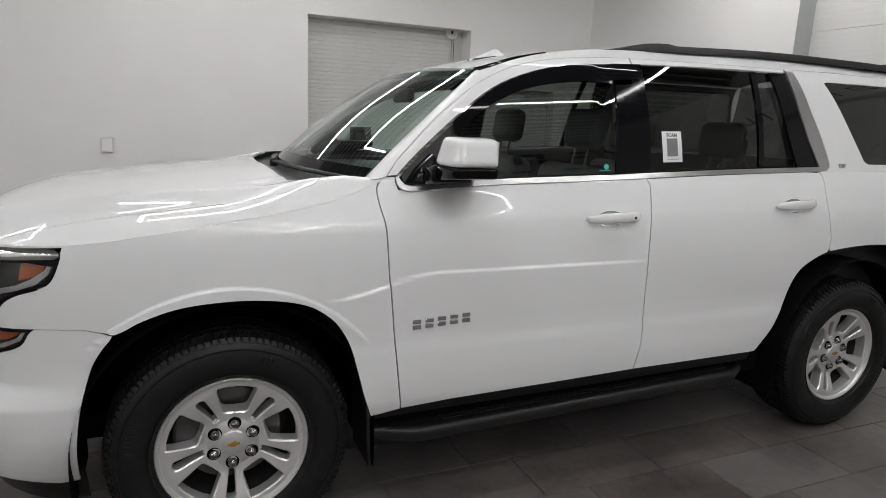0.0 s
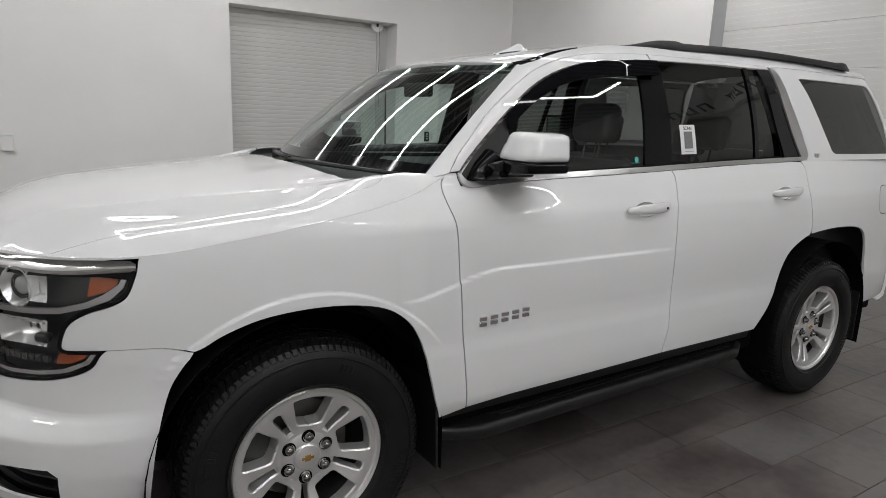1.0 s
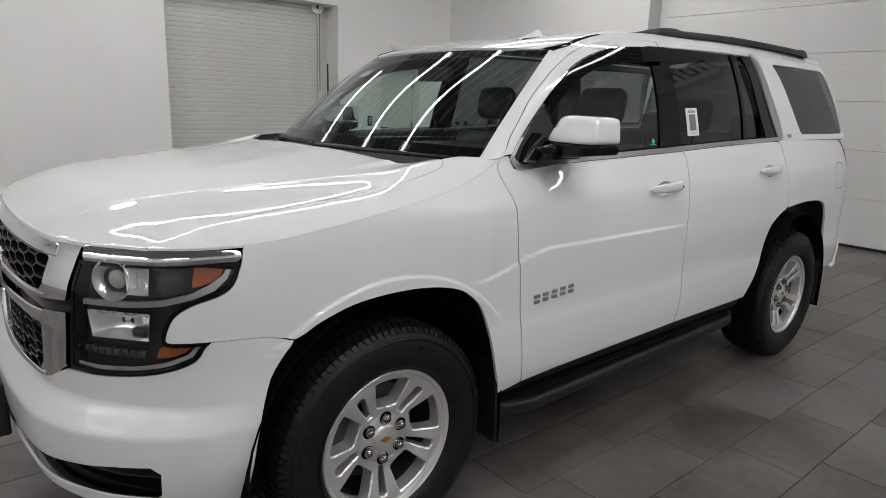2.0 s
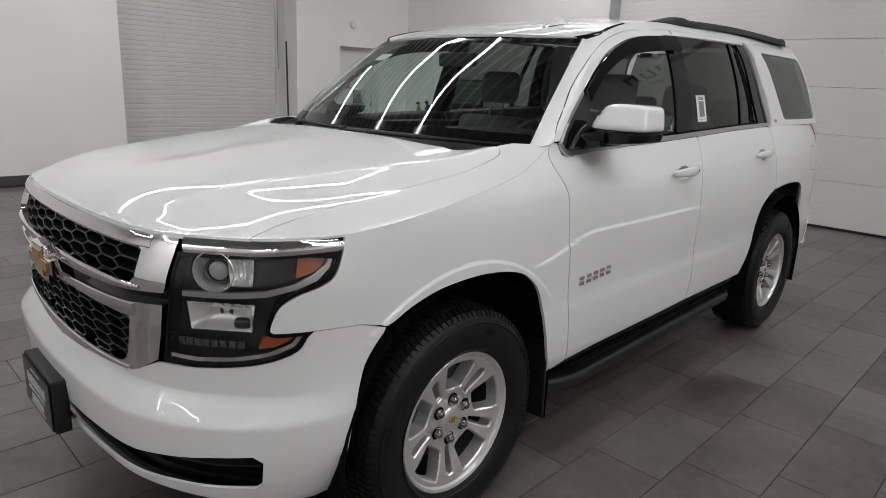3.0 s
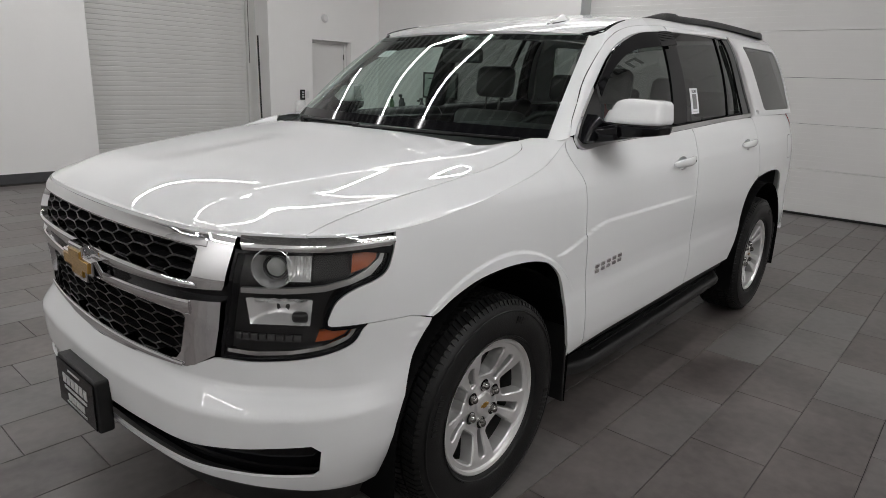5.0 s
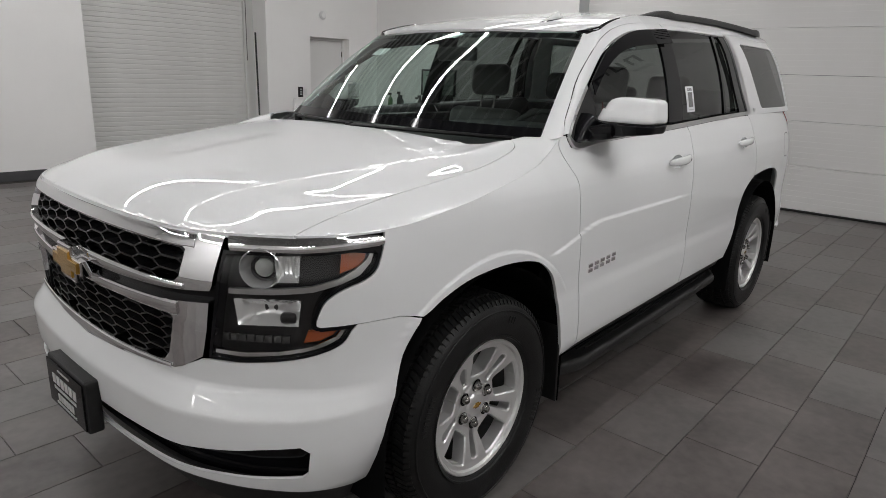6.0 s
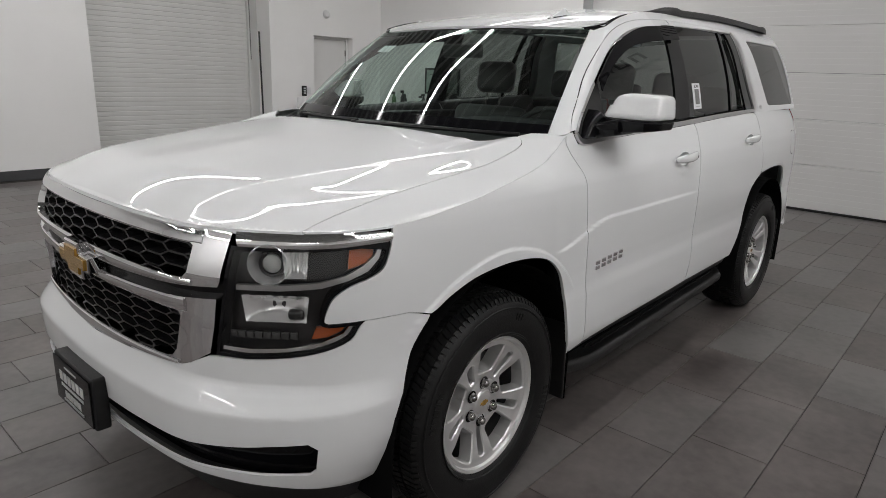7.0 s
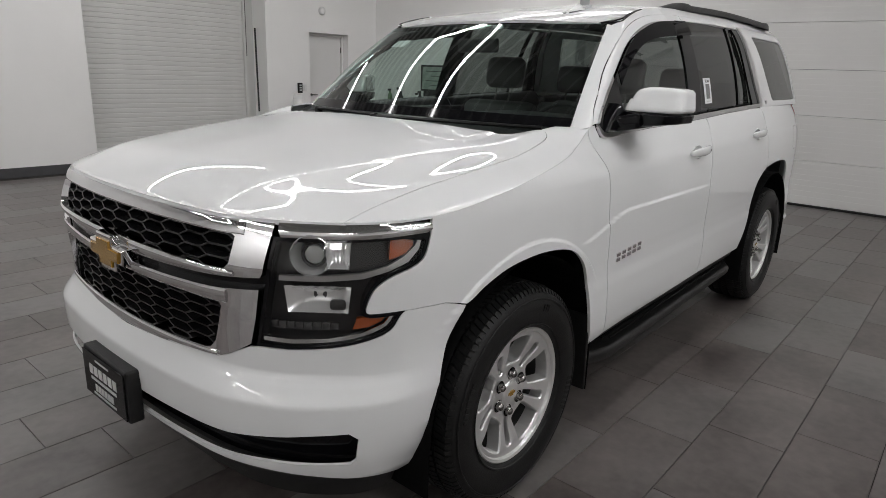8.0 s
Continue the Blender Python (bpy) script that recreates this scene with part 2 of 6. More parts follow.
def inset(poly, d):
    """A polygon drawn in by d on all sides."""
    if area2(poly) < 0:
        poly = poly[::-1]
    n, out = len(poly), []
    for i in range(n):
        a, b, c = poly[i - 1], poly[i], poly[(i + 1) % n]
        e1, e2 = Vector((b[0] - a[0], b[1] - a[1])), Vector((c[0] - b[0], c[1] - b[1]))
        if e1.length < 1e-7 or e2.length < 1e-7:
            continue
        e1.normalize(), e2.normalize()
        n1, n2 = Vector((-e1.y, e1.x)), Vector((-e2.y, e2.x))
        q = n1 + n2
        if q.length < 0.3:
            q = n1
        q = q / max(q.dot(n1), 0.4)
        out.append((b[0] + d * q.x, b[1] + d * q.y))
    return out


def cut(poly, axis, val, keep):
    out = []
    for i in range(len(poly)):
        p, q = poly[i - 1], poly[i]
        a, b = (p[axis] - val) * keep, (q[axis] - val) * keep
        if (a >= 0) != (b >= 0):
            t = a / (a - b)
            r = [p[0] + t * (q[0] - p[0]), p[1] + t * (q[1] - p[1])]
            r[axis] = val
            out.append(tuple(r))
        if b >= 0:
            out.append(q)
    return out


def skin(name, fn, outline, mat, parent, h=0.03, thick=0.012, lift=0.0, flip=False, mirror=False, label="", hv=None, hole=None, bevel=0.0):
    """A panel of the curved surface fn(u, v), bounded by an outline in u, v (with a hole cut out), with a folded rim."""
    hv = hv or h
    loops = [outline] + ([hole] if hole else [])
    flat = [Vector((p[0], p[1], 0)) for lp in loops for p in lp]
    tris = tessellate_polygon([[Vector((p[0], p[1], 0)) for p in lp] for lp in loops])
    u0, v0 = min(p.x for p in flat), min(p.y for p in flat)
    index, uv, faces = {}, [], []

    def idx(p):
        k = (round(p[0], 6), round(p[1], 6))
        if k not in index:
            index[k] = len(uv)
            uv.append(k)
        return index[k]

    for tri in tris:
        t = [(flat[i].x, flat[i].y) for i in tri]
        if abs(area2(t)) < 1e-9:
            continue
        if area2(t) < 0:
            t = t[::-1]
        i0, i1 = math.floor((min(p[0] for p in t) - u0) / h - 1e-9), math.ceil((max(p[0] for p in t) - u0) / h + 1e-9)
        for i in range(i0, i1):
            col = cut(cut(t, 0, u0 + i * h, 1), 0, u0 + (i + 1) * h, -1)
            if len(col) < 3:
                continue
            j0, j1 = math.floor((min(p[1] for p in col) - v0) / hv - 1e-9), math.ceil((max(p[1] for p in col) - v0) / hv + 1e-9)
            for j in range(j0, j1):
                c = cut(cut(col, 1, v0 + j * hv, 1), 1, v0 + (j + 1) * hv, -1)
                if len(c) < 3 or abs(area2(c)) < 1e-9:
                    continue
                f = []
                for p in c:
                    k = idx(p)
                    if k not in f:
                        f.append(k)
                if len(f) >= 3:
                    faces.append(f)
    sgn = -1 if flip else 1
    P, N = [], []
    e = 0.0015
    for u, v in uv:
        p = Vector(fn(u, v))
        du, dv = Vector(fn(u + e, v)) - Vector(fn(u - e, v)), Vector(fn(u, v + e)) - Vector(fn(u, v - e))
        n = du.cross(dv)
        n = (n.normalized() if n.length > 1e-12 else Vector((0, 0, 1))) * sgn
        P.append(p + n * lift)
        N.append(n)
    if thick:
        edges = set()
        for f in faces:
            edges.update(zip(f, f[1:] + f[:1]))
        on_line = lambda k: any(abs((b[0] - a[0]) * (uv[k][1] - a[1]) - (b[1] - a[1]) * (uv[k][0] - a[0])) < 3e-6 * max(1e-3, math.hypot(b[0] - a[0], b[1] - a[1])) + 2e-9
                                and min(a[0], b[0]) - 2e-6 <= uv[k][0] <= max(a[0], b[0]) + 2e-6 and min(a[1], b[1]) - 2e-6 <= uv[k][1] <= max(a[1], b[1]) + 2e-6
                                for lp in loops for a, b in zip(lp, lp[1:] + lp[:1]))
        rim = [(a, b) for a, b in edges if (b, a) not in edges]
        bound = {k: on_line(k) for e2 in rim for k in e2}
        rim = [(a, b) for a, b in rim if bound[a] and bound[b]]
        side_n = {}
        for a, b in rim:
            d = (P[b] - P[a]).normalized()
            o = d.cross(N[a]) * sgn
            for k in (a, b):
                side_n[k] = side_n.get(k, Vector()) + o
        top_v, low_v, cham_v = {}, {}, {}
        for k, o in side_n.items():
            o = o.normalized() if o.length > 1e-9 else N[k]
            if bevel:
                slope = (o + N[k]).normalized()
                cham_v[k] = len(P)
                P.append(P[k].copy())
                N.append(slope)
                P.append(P[k] + (o - N[k]) * bevel)
                N.append(slope)
            top_v[k] = len(P)
            P.append(P[k] + (o - N[k]) * bevel)
            N.append(o)
            low_v[k] = len(P)
            P.append(P[top_v[k]] - N[k] * thick)
            N.append(o)
        for a, b in rim:
            faces.append([top_v[b], top_v[a], low_v[a], low_v[b]])
            if bevel:
                faces.append([cham_v[b], cham_v[a], cham_v[a] + 1, cham_v[b] + 1])
    if flip != mirror:
        faces = [f[::-1] for f in faces]
    if mirror:
        P = [Vector((p.x, -p.y, p.z)) for p in P]
        N = [Vector((n.x, -n.y, n.z)) for n in N]
    return finish(name, P, faces, mat, parent, label, True, N)


def smooth_fn(pts):
    """A smooth monotone function through points."""
    xs, ys = [p[0] for p in pts], [p[1] for p in pts]
    d = [(ys[i + 1] - ys[i]) / (xs[i + 1] - xs[i]) for i in range(len(xs) - 1)]
    m = [d[0]] + [0 if a * b <= 0 else 2 * a * b / (a + b) for a, b in zip(d, d[1:])] + [d[-1]]

    def f(x):
        if x <= xs[0]:
            return ys[0] + m[0] * (x - xs[0])
        if x >= xs[-1]:
            return ys[-1] + m[-1] * (x - xs[-1])
        i = 0
        while x > xs[i + 1]:
            i += 1
        h = xs[i + 1] - xs[i]
        u = (x - xs[i]) / h
        return (1 + 2 * u) * (1 - u) ** 2 * ys[i] + u * (1 - u) ** 2 * h * m[i] + u * u * (3 - 2 * u) * ys[i + 1] + u * u * (u - 1) * h * m[i + 1]
    return f


def step(a, b, x):
    u = min(1.0, max(0.0, (x - a) / (b - a)))
    return u * u * (3 - 2 * u)

# ---- the vehicle's curved surfaces: x runs to the tail from the front axle, the driver's side is -y ----
PLAN = spline([(-0.886, -0.17), (-0.889, 0), (-0.886, 0.17), (-0.874, 0.35), (-0.848, 0.53), (-0.79, 0.665), (-0.715, 0.765), (-0.64, 0.84), (-0.545, 0.893),
               (-0.40, 0.927), (-0.2, 0.945), (0, 0.95), (0.6, 0.952), (1.5, 0.952), (2.4, 0.945), (3.0, 0.93), (3.5, 0.90), (3.80, 0.865), (3.93, 0.80), (4.0, 0.66),
               (4.03, 0.4), (4.04, 0)], 12)[12:]
ARC = [0.0]
for p, q in zip(PLAN, PLAN[1:]):
    ARC.append(ARC[-1] + math.hypot(q[0] - p[0], q[1] - p[1]))
NOSE = ARC[10 * 12]
TAIL = ARC[-1] - NOSE


def plan(a):
    """a: metres round the car, 0 abeam of the front axle, -NOSE at the nose's middle."""
    s = abs(a + NOSE)
    i = min(max(int(np.searchsorted(ARC, s)) - 1, 0), len(PLAN) - 2)
    u = (s - ARC[i]) / (ARC[i + 1] - ARC[i])

    def out(k):
        p, q = PLAN[max(k - 1, 0)], PLAN[min(k + 1, len(PLAN) - 1)]
        if k == 0:
            p = (PLAN[1][0], -PLAN[1][1])
        l = math.hypot(q[0] - p[0], q[1] - p[1])
        return -(q[1] - p[1]) / l, (q[0] - p[0]) / l
    n0, n1, p, q = out(i), out(i + 1), PLAN[i], PLAN[i + 1]
    x, y, nx, ny = p[0] + u * (q[0] - p[0]), p[1] + u * (q[1] - p[1]), n0[0] + u * (n1[0] - n0[0]), n0[1] + u * (n1[1] - n0[1])
    return (x, -y, nx, -ny) if a + NOSE < 0 else (x, y, nx, ny)


FRONT_PROFILE = smooth_fn([(0.2, -0.07), (0.30, -0.03), (0.36, 0.02), (0.45, 0.042), (0.55, 0.050), (0.590, 0.0505), (0.598, 0.0485), (0.606, 0.0440), (0.635, 0.0225), (0.660, 0.003), (0.67, 0.0), (0.72, 0.0),
                           (0.85, 0.008), (0.95, 0.012), (1.04, -0.014), (1.10, -0.045), (1.2, -0.12)])
SIDE_PROFILE = smooth_fn([(0.36, -0.05), (0.44, -0.012), (0.50, 0.004), (0.58, 0.008), (0.66, 0.0065), (0.72, 0.0015), (0.76, 0.001), (0.80, 0.0022), (0.88, 0.0036), (0.95, 0.0026), (1.05, -0.0020),
                          (1.13, -0.013), (1.19, -0.031), (1.25, -0.054), (1.30, -0.080), (1.34, -0.105), (1.5, -0.17)])


def flare(a, z, cx):
    """The soft lip round a wheel opening."""
    r = math.hypot((a - cx) / 1.02, z - 0.40)
    return 0.0058 * step(0.550, 0.537, r) * step(0.70, 0.80, z)


def crease(a, z):
    """The sharp shoulder line along the doors, dipping to the front wheel's lip."""
    zc = 0.957 - 0.076 * step(0.70, 0.32, a) + 0.012 * step(1.5, 2.8, a)
    return -0.0062 * step(zc - 0.0065, zc + 0.0065, z) * step(0.28, 0.40, a) * step(1.75, 1.30, a)


def side(a, z):
    x, y, nx, ny = plan(a)
    w = 1 - step(-0.85, -0.30, a)
    o = w * FRONT_PROFILE(z) + (1 - w) * SIDE_PROFILE(z)
    o -= 0.055 * step(1.10, 1.25, z) * (1 - step(0.45, 1.4, a)) * step(-0.3, 0.4, a)
    o += crease(a, z)
    o += flare(a, z, 0.0) * step(-0.55, -0.35, a) + flare(a, z, 2.95)
    return (x + nx * o, -(y + ny * o), z)


GLASS_PROFILE = smooth_fn([(1.20, 0.915), (1.27, 0.882), (1.33, 0.858), (1.40, 0.836), (1.474, 0.812), (1.55, 0.785), (1.62, 0.757), (1.68, 0.727), (1.73, 0.695), (1.77, 0.660),
                           (1.80, 0.626), (1.83, 0.58)])
SCREEN_EDGE = [(0.462, 1.262), (0.59, 1.378), (0.725, 1.493), (0.871, 1.615), (0.95, 1.679), (1.02, 1.709)]
SCREEN_X = smooth_fn([(z, x) for x, z in SCREEN_EDGE])


def cabin(x, z):
    """The greenhouse's side, from the belt to the roof, turning in to the windshield at the front pillar."""
    f, r = max(0.0, 1.45 - x), max(0.0, x - 2.2)
    zz = z - 0.032 * step(1.5, 2.9, x) * step(1.4, 1.75, z)
    y = GLASS_PROFILE(zz) - f * (0.047 + 0.07 * max(0.0, z - 1.27)) - 0.024 * r - 0.006 * r * r
    zc = min(z, 1.69)
    u = min(1.3, max(0.0, (SCREEN_X(zc) + 0.046 - x) / 0.046))
    glass = 0.772 - 0.14 * (zc - 1.262) / 0.42
    return (x, -(y - max(0.0, y - glass) * u * u * step(1.80, 1.72, z)), z)


SHOULDER = smooth_fn([(-0.75, 1.079), (-0.455, 1.087), (-0.2, 1.118), (0.0, 1.148), (0.25, 1.186), (0.40, 1.222), (0.5, 1.264), (0.56, 1.290)])


def shoulder(a):
    return 1.079 if a < -0.75 else SHOULDER(a)


EDGE = [side(-NOSE + k * (0.62 + NOSE) / 160, shoulder(-NOSE + k * (0.62 + NOSE) / 160)) for k in range(161)]
EDGE_XY, EDGE_Z = np.array([(p[0], -p[1]) for p in EDGE]), np.array([p[2] for p in EDGE])
CREST = smooth_fn([(-0.95, 1.115), (-0.8, 1.145), (-0.6, 1.180), (-0.4, 1.205), (-0.2, 1.228), (0.0, 1.249), (0.25, 1.275), (0.5, 1.292), (0.7, 1.30)])


def top(x, y):
    """Hood and fender tops, rounded down to the edge all round."""
    ay = abs(y)
    d2 = np.hypot(EDGE_XY[:, 0] - x, EDGE_XY[:, 1] - ay)
    i = int(np.argmin(d2))
    j = i + 1 if i + 1 < len(d2) and (i == 0 or d2[i + 1] < d2[i - 1]) else i - 1
    a, b = EDGE_XY[i], EDGE_XY[j]
    t = min(1.0, max(0.0, float(np.dot((x, ay) - a, b - a) / np.dot(b - a, b - a))))
    q = a + t * (b - a)
    d = math.hypot(x - q[0], ay - q[1])
    ze = EDGE_Z[i] + t * (EDGE_Z[j] - EDGE_Z[i])
    over = ay - (0.57 + 0.257 * (x + 0.4))
    over = 0.5 * (over + math.sqrt(over * over + 0.00012))
    drop = 0.021 * (1 - math.exp(-over * 10)) * step(-0.86, -0.66, x)
    shelf = 0.030 * step(0.0, 0.45, x) * step(0.50, 0.75, ay) - 0.010 * step(0.57, 0.63, ay) * step(0.0, 0.22, x) * step(0.75, 0.66, ay)
    zt = CREST(x) - 0.036 * (ay / 0.8) ** 2 - 0.003 - drop + shelf
    nose = step(-0.35, -0.65, x)
    u = min(1.0, d / (0.17 + 0.07 * nose))
    swell = lambda w: (1 - (1 - w) ** 2.4) ** (0.62 - 0.04 * nose)
    low = swell(0.05)
    return (x, y, ze + (zt - ze) * (swell(0.05 + 0.95 * u) - low) / (1 - low))


RAIL = smooth_fn([(0.80, 1.60), (0.95, 1.684), (1.1, 1.735), (1.3, 1.774), (1.5, 1.80), (2.0, 1.824), (2.6, 1.846), (3.2, 1.850), (3.6, 1.838), (3.9, 1.80)])
RIDGE = smooth_fn([(0.80, 1.684), (0.9, 1.710), (1.035, 1.742), (1.2, 1.775), (1.4, 1.808), (1.6, 1.838), (2.0, 1.866), (2.4, 1.882), (2.9, 1.893), (3.4, 1.888), (3.7, 1.868), (3.9, 1.83)])


def roof(x, y):
    zr = RAIL(x)
    yr = -cabin(x, zr)[1]
    return (x, y, RIDGE(x) - (RIDGE(x) - zr) * min(1.3, abs(y) / yr) ** 3)


def screen(y, v):
    """The windshield, v from its foot (0) to the header (1)."""
    k0 = y / 0.775
    w = 0.775 + v * (0.634 - 0.775)
    s = y * w / 0.775
    x0, x1 = 0.47 - 0.165 * (1 - k0 * k0), 0.95 - 0.105 * (1 - k0 * k0)
    z0, z1 = 1.268 + 0.006 * (1 - k0 * k0), 1.684
    bow = math.sin(math.pi * v)
    return (x0 + v * (x1 - x0) - 0.018 * bow, s, z0 + v * (z1 - z0) + 0.018 * bow)

# ---- the room: x -7.5 to 7.2, y -9.2 to 7.13 ----
XW, XD, XL, YB, YF = 6.90, 7.17, -7.5, 7.13, -9.2
OPEN_X0, OPEN_X1, OPEN_Z = 1.77, 4.50, 2.955
DOOR_X0, DOOR_X1, DOOR_Z = 5.36, 6.22, 2.04
BIG_Y = 2.88
floor = tagged(part("floor", box(XL, XD + 0.3, YF, YB + 0.6, -0.2, -0.006), GROUT), "dark grout bed under grey porcelain floor tiles", "floor", kind="structure")
deck = box(XL, XD + 0.3, YF, YB + 0.6, CEIL, CEIL + 0.2)
for k in range(52):
    deck = box(XL, XD + 0.3, YF + 0.15 + 0.32 * k, YF + 0.19 + 0.32 * k, CEIL - 0.08, CEIL - 0.002, bm=deck)
ceiling = tagged(part("ceiling", deck, DECK), "grey ribbed steel deck ceiling with LED ring lights", "ceiling", kind="structure")
ceiling.data.materials.append(DECK_RIB)
for f in ceiling.data.polygons:
    f.material_index = 1 if f.center.z < CEIL - 0.005 else 0


def wall(name, pieces, label):
    bm = None
    for p in pieces:
        bm = box(*p, bm=bm)
    return tagged(part(name, bm, WALL), label, "wall", kind="structure")


wall("wall_north", [(XL, OPEN_X0, YB, YB + 0.5, 0, CEIL), (OPEN_X0, OPEN_X1, YB, YB + 0.5, OPEN_Z, CEIL), (OPEN_X1, DOOR_X0, YB, YB + 0.5, 0, CEIL),
                    (DOOR_X0, DOOR_X1, YB, YB + 0.5, DOOR_Z, CEIL), (DOOR_X1, XW, YB, YB + 0.5, 0, CEIL)], "smooth white painted wall with two openings")
wall("wall_east", [(XW, XD + 0.3, BIG_Y, YB + 0.5, 0, CEIL), (XW, XD + 0.3, YF, BIG_Y, 3.75, CEIL), (XW, XD + 0.3, YF, -4.2, 0, 3.75)], "smooth white painted wall round the large overhead door")
wall("wall_south", [(XL, XW, YF - 0.3, YF, 0, CEIL)], "white painted wall with large black lettering bars")
wall("wall_west", [(XL - 0.3, XL, YF, YB, 0, CEIL)], "plain white painted wall")


def skirting(name, x0, x1, y0, y1):
    tagged(part(name, box(x0, x1, y0, y1, 0.0, 0.125, 0.004), BASE), "dark grey rubber skirting along the wall's foot", "skirting", kind="structure")


skirting("baseboard", XL, OPEN_X0 - 0.002, YB - 0.012, YB - 0.002)
skirting("baseboard", OPEN_X1 + 0.002, DOOR_X0 - 0.002, YB - 0.012, YB - 0.002)
skirting("baseboard", DOOR_X1 + 0.002, XW, YB - 0.012, YB - 0.002)
skirting("baseboard", XW - 0.012, XW - 0.002, BIG_Y, YB - 0.014)


def shutter():
    t = thing("roller_shutter", "closed grey slatted steel roller shutter in a deep opening", "roller door", at=((OPEN_X0 + OPEN_X1) / 2, YB + 0.33, 0))
    c = (OPEN_X0 + OPEN_X1) / 2
    prof = [(0.007, 0.0), (0.001, 0.003), (-0.001, 0.010), (-0.002, 0.034), (-0.001, 0.058), (0.001, 0.0645), (0.007, 0.067)]
    n = 46
    me = None
    for k in range(n):
        if me is None:
            bm = bmesh.new()
            v = [[bm.verts.new((x, y, z)) for y, z in prof] for x in (-(OPEN_X1 - OPEN_X0) / 2 + 0.02, (OPEN_X1 - OPEN_X0) / 2 - 0.22)]
            for i in range(len(prof) - 1):
                bm.faces.new((v[0][i], v[1][i], v[1][i + 1], v[0][i + 1]))
            s = part("slat", bm, SHUTTER, t)
            me = s.data
        else:
            s = new("slat", me)
            s.parent = t
        s.location = (0, 0, 0.067 * k)
    xr = (OPEN_X1 - OPEN_X0) / 2 - 0.22
    part("guide_rail", box(xr, xr + 0.05, -0.05, 0.03, 0, 3.0, 0.004), SHUTTER, t)
    part("guide_rail", box(-(OPEN_X1 - OPEN_X0) / 2, -(OPEN_X1 - OPEN_X0) / 2 + 0.02, -0.05, 0.03, 0, 3.0, 0.004), SHUTTER, t)
    part("backing", box(-(OPEN_X1 - OPEN_X0) / 2 + 0.02, (OPEN_X1 - OPEN_X0) / 2, 0.035, 0.06, 0, 3.06), SHUTTER, t)
    part("chain_wheel", lathe([(0.02, -0.03), (0.105, -0.03), (0.115, -0.02), (0.105, -0.01), (0.02, -0.01)], 28, "y", (xr - 0.02, -0.05, 2.93)), WHITE_PLASTIC, t, "white chain wheel")
    part("bracket", box(xr - 0.035, xr - 0.005, -0.10, -0.06, 2.90, 3.05, 0.005), BLACK, t)
    part("chain", tube([(xr + 0.02, -0.075, 2.9), (xr + 0.02, -0.075, 1.6)], 0.006, 6), STEEL, t)
    part("pole", tube([(xr + 0.06, -0.30, 0.74), (xr + 0.04, -0.30, 2.03)], 0.014, 8), INK, t, "black plastic pole")
    return t


shutter()


def personnel_door():
    t = thing("service_door", "closed white flush steel door in a shallow recess", "door", at=((DOOR_X0 + DOOR_X1) / 2, YB + 0.16, 0))
    w = (DOOR_X1 - DOOR_X0) / 2
    part("leaf", box(-w + 0.045, w - 0.045, 0, 0.045, 0.01, DOOR_Z - 0.045, 0.003), DOOR_PANEL, t)
    part("door_frame", box(-w + 0.045, w - 0.045, -0.03, 0.06, DOOR_Z - 0.042, DOOR_Z - 0.002, 0.003, bm=box(-w + 0.001, -w + 0.042, -0.03, 0.06, 0, DOOR_Z - 0.002, 0.003, bm=box(w - 0.042, w - 0.001, -0.03, 0.06, 0, DOOR_Z - 0.002, 0.003))), DOOR_PANEL, t)
    for z in (0.25, 1.05, 1.78):
        part("hinge", tube([(w - 0.05, -0.012, z - 0.05), (w - 0.05, -0.012, z + 0.05)], 0.009, 8), STEEL, t)
    part("door_handle", tube([(-w + 0.12, -0.05, 1.0), (-w + 0.24, -0.05, 1.0)], 0.011, 8, lathe([(0.0, -0.06), (0.014, -0.06), (0.014, 0), (0.03, 0), (0.03, -0.008)], 14, "y", (-w + 0.12, 0, 1.0))), STEEL, t)
    return t


personnel_door()


def overhead_door():
    t = thing("overhead_door", "large closed white sectional overhead door with fine ribs", "garage door", at=(XD, 0, 0))
    h = 0.54
    for k in range(7):
        z0 = 0.03 + k * h
        bm = box(0.0, 0.05, -4.2, BIG_Y, z0, z0 + h - 0.004, 0.002, 1)
        for j in range(1, 8):
            zz = z0 + j * h / 8
            bm = box(-0.0012, 0.01, -4.2, BIG_Y, zz, zz + 0.03, 0.001, 1, bm=bm)
        part("panel", bm, DOOR_PANEL, t)
    part("bottom_seal", box(-0.012, 0.04, -4.2, BIG_Y, 0.0, 0.028, 0.004), BLACK, t)
    return t


overhead_door()
tagged(part("trim_jamb", box(XW + 0.004, XD + 0.04, BIG_Y - 0.012, BIG_Y - 0.002, 0, 3.75), JAMB), "grey metal jamb lining of the overhead door", "door jamb", kind="structure")


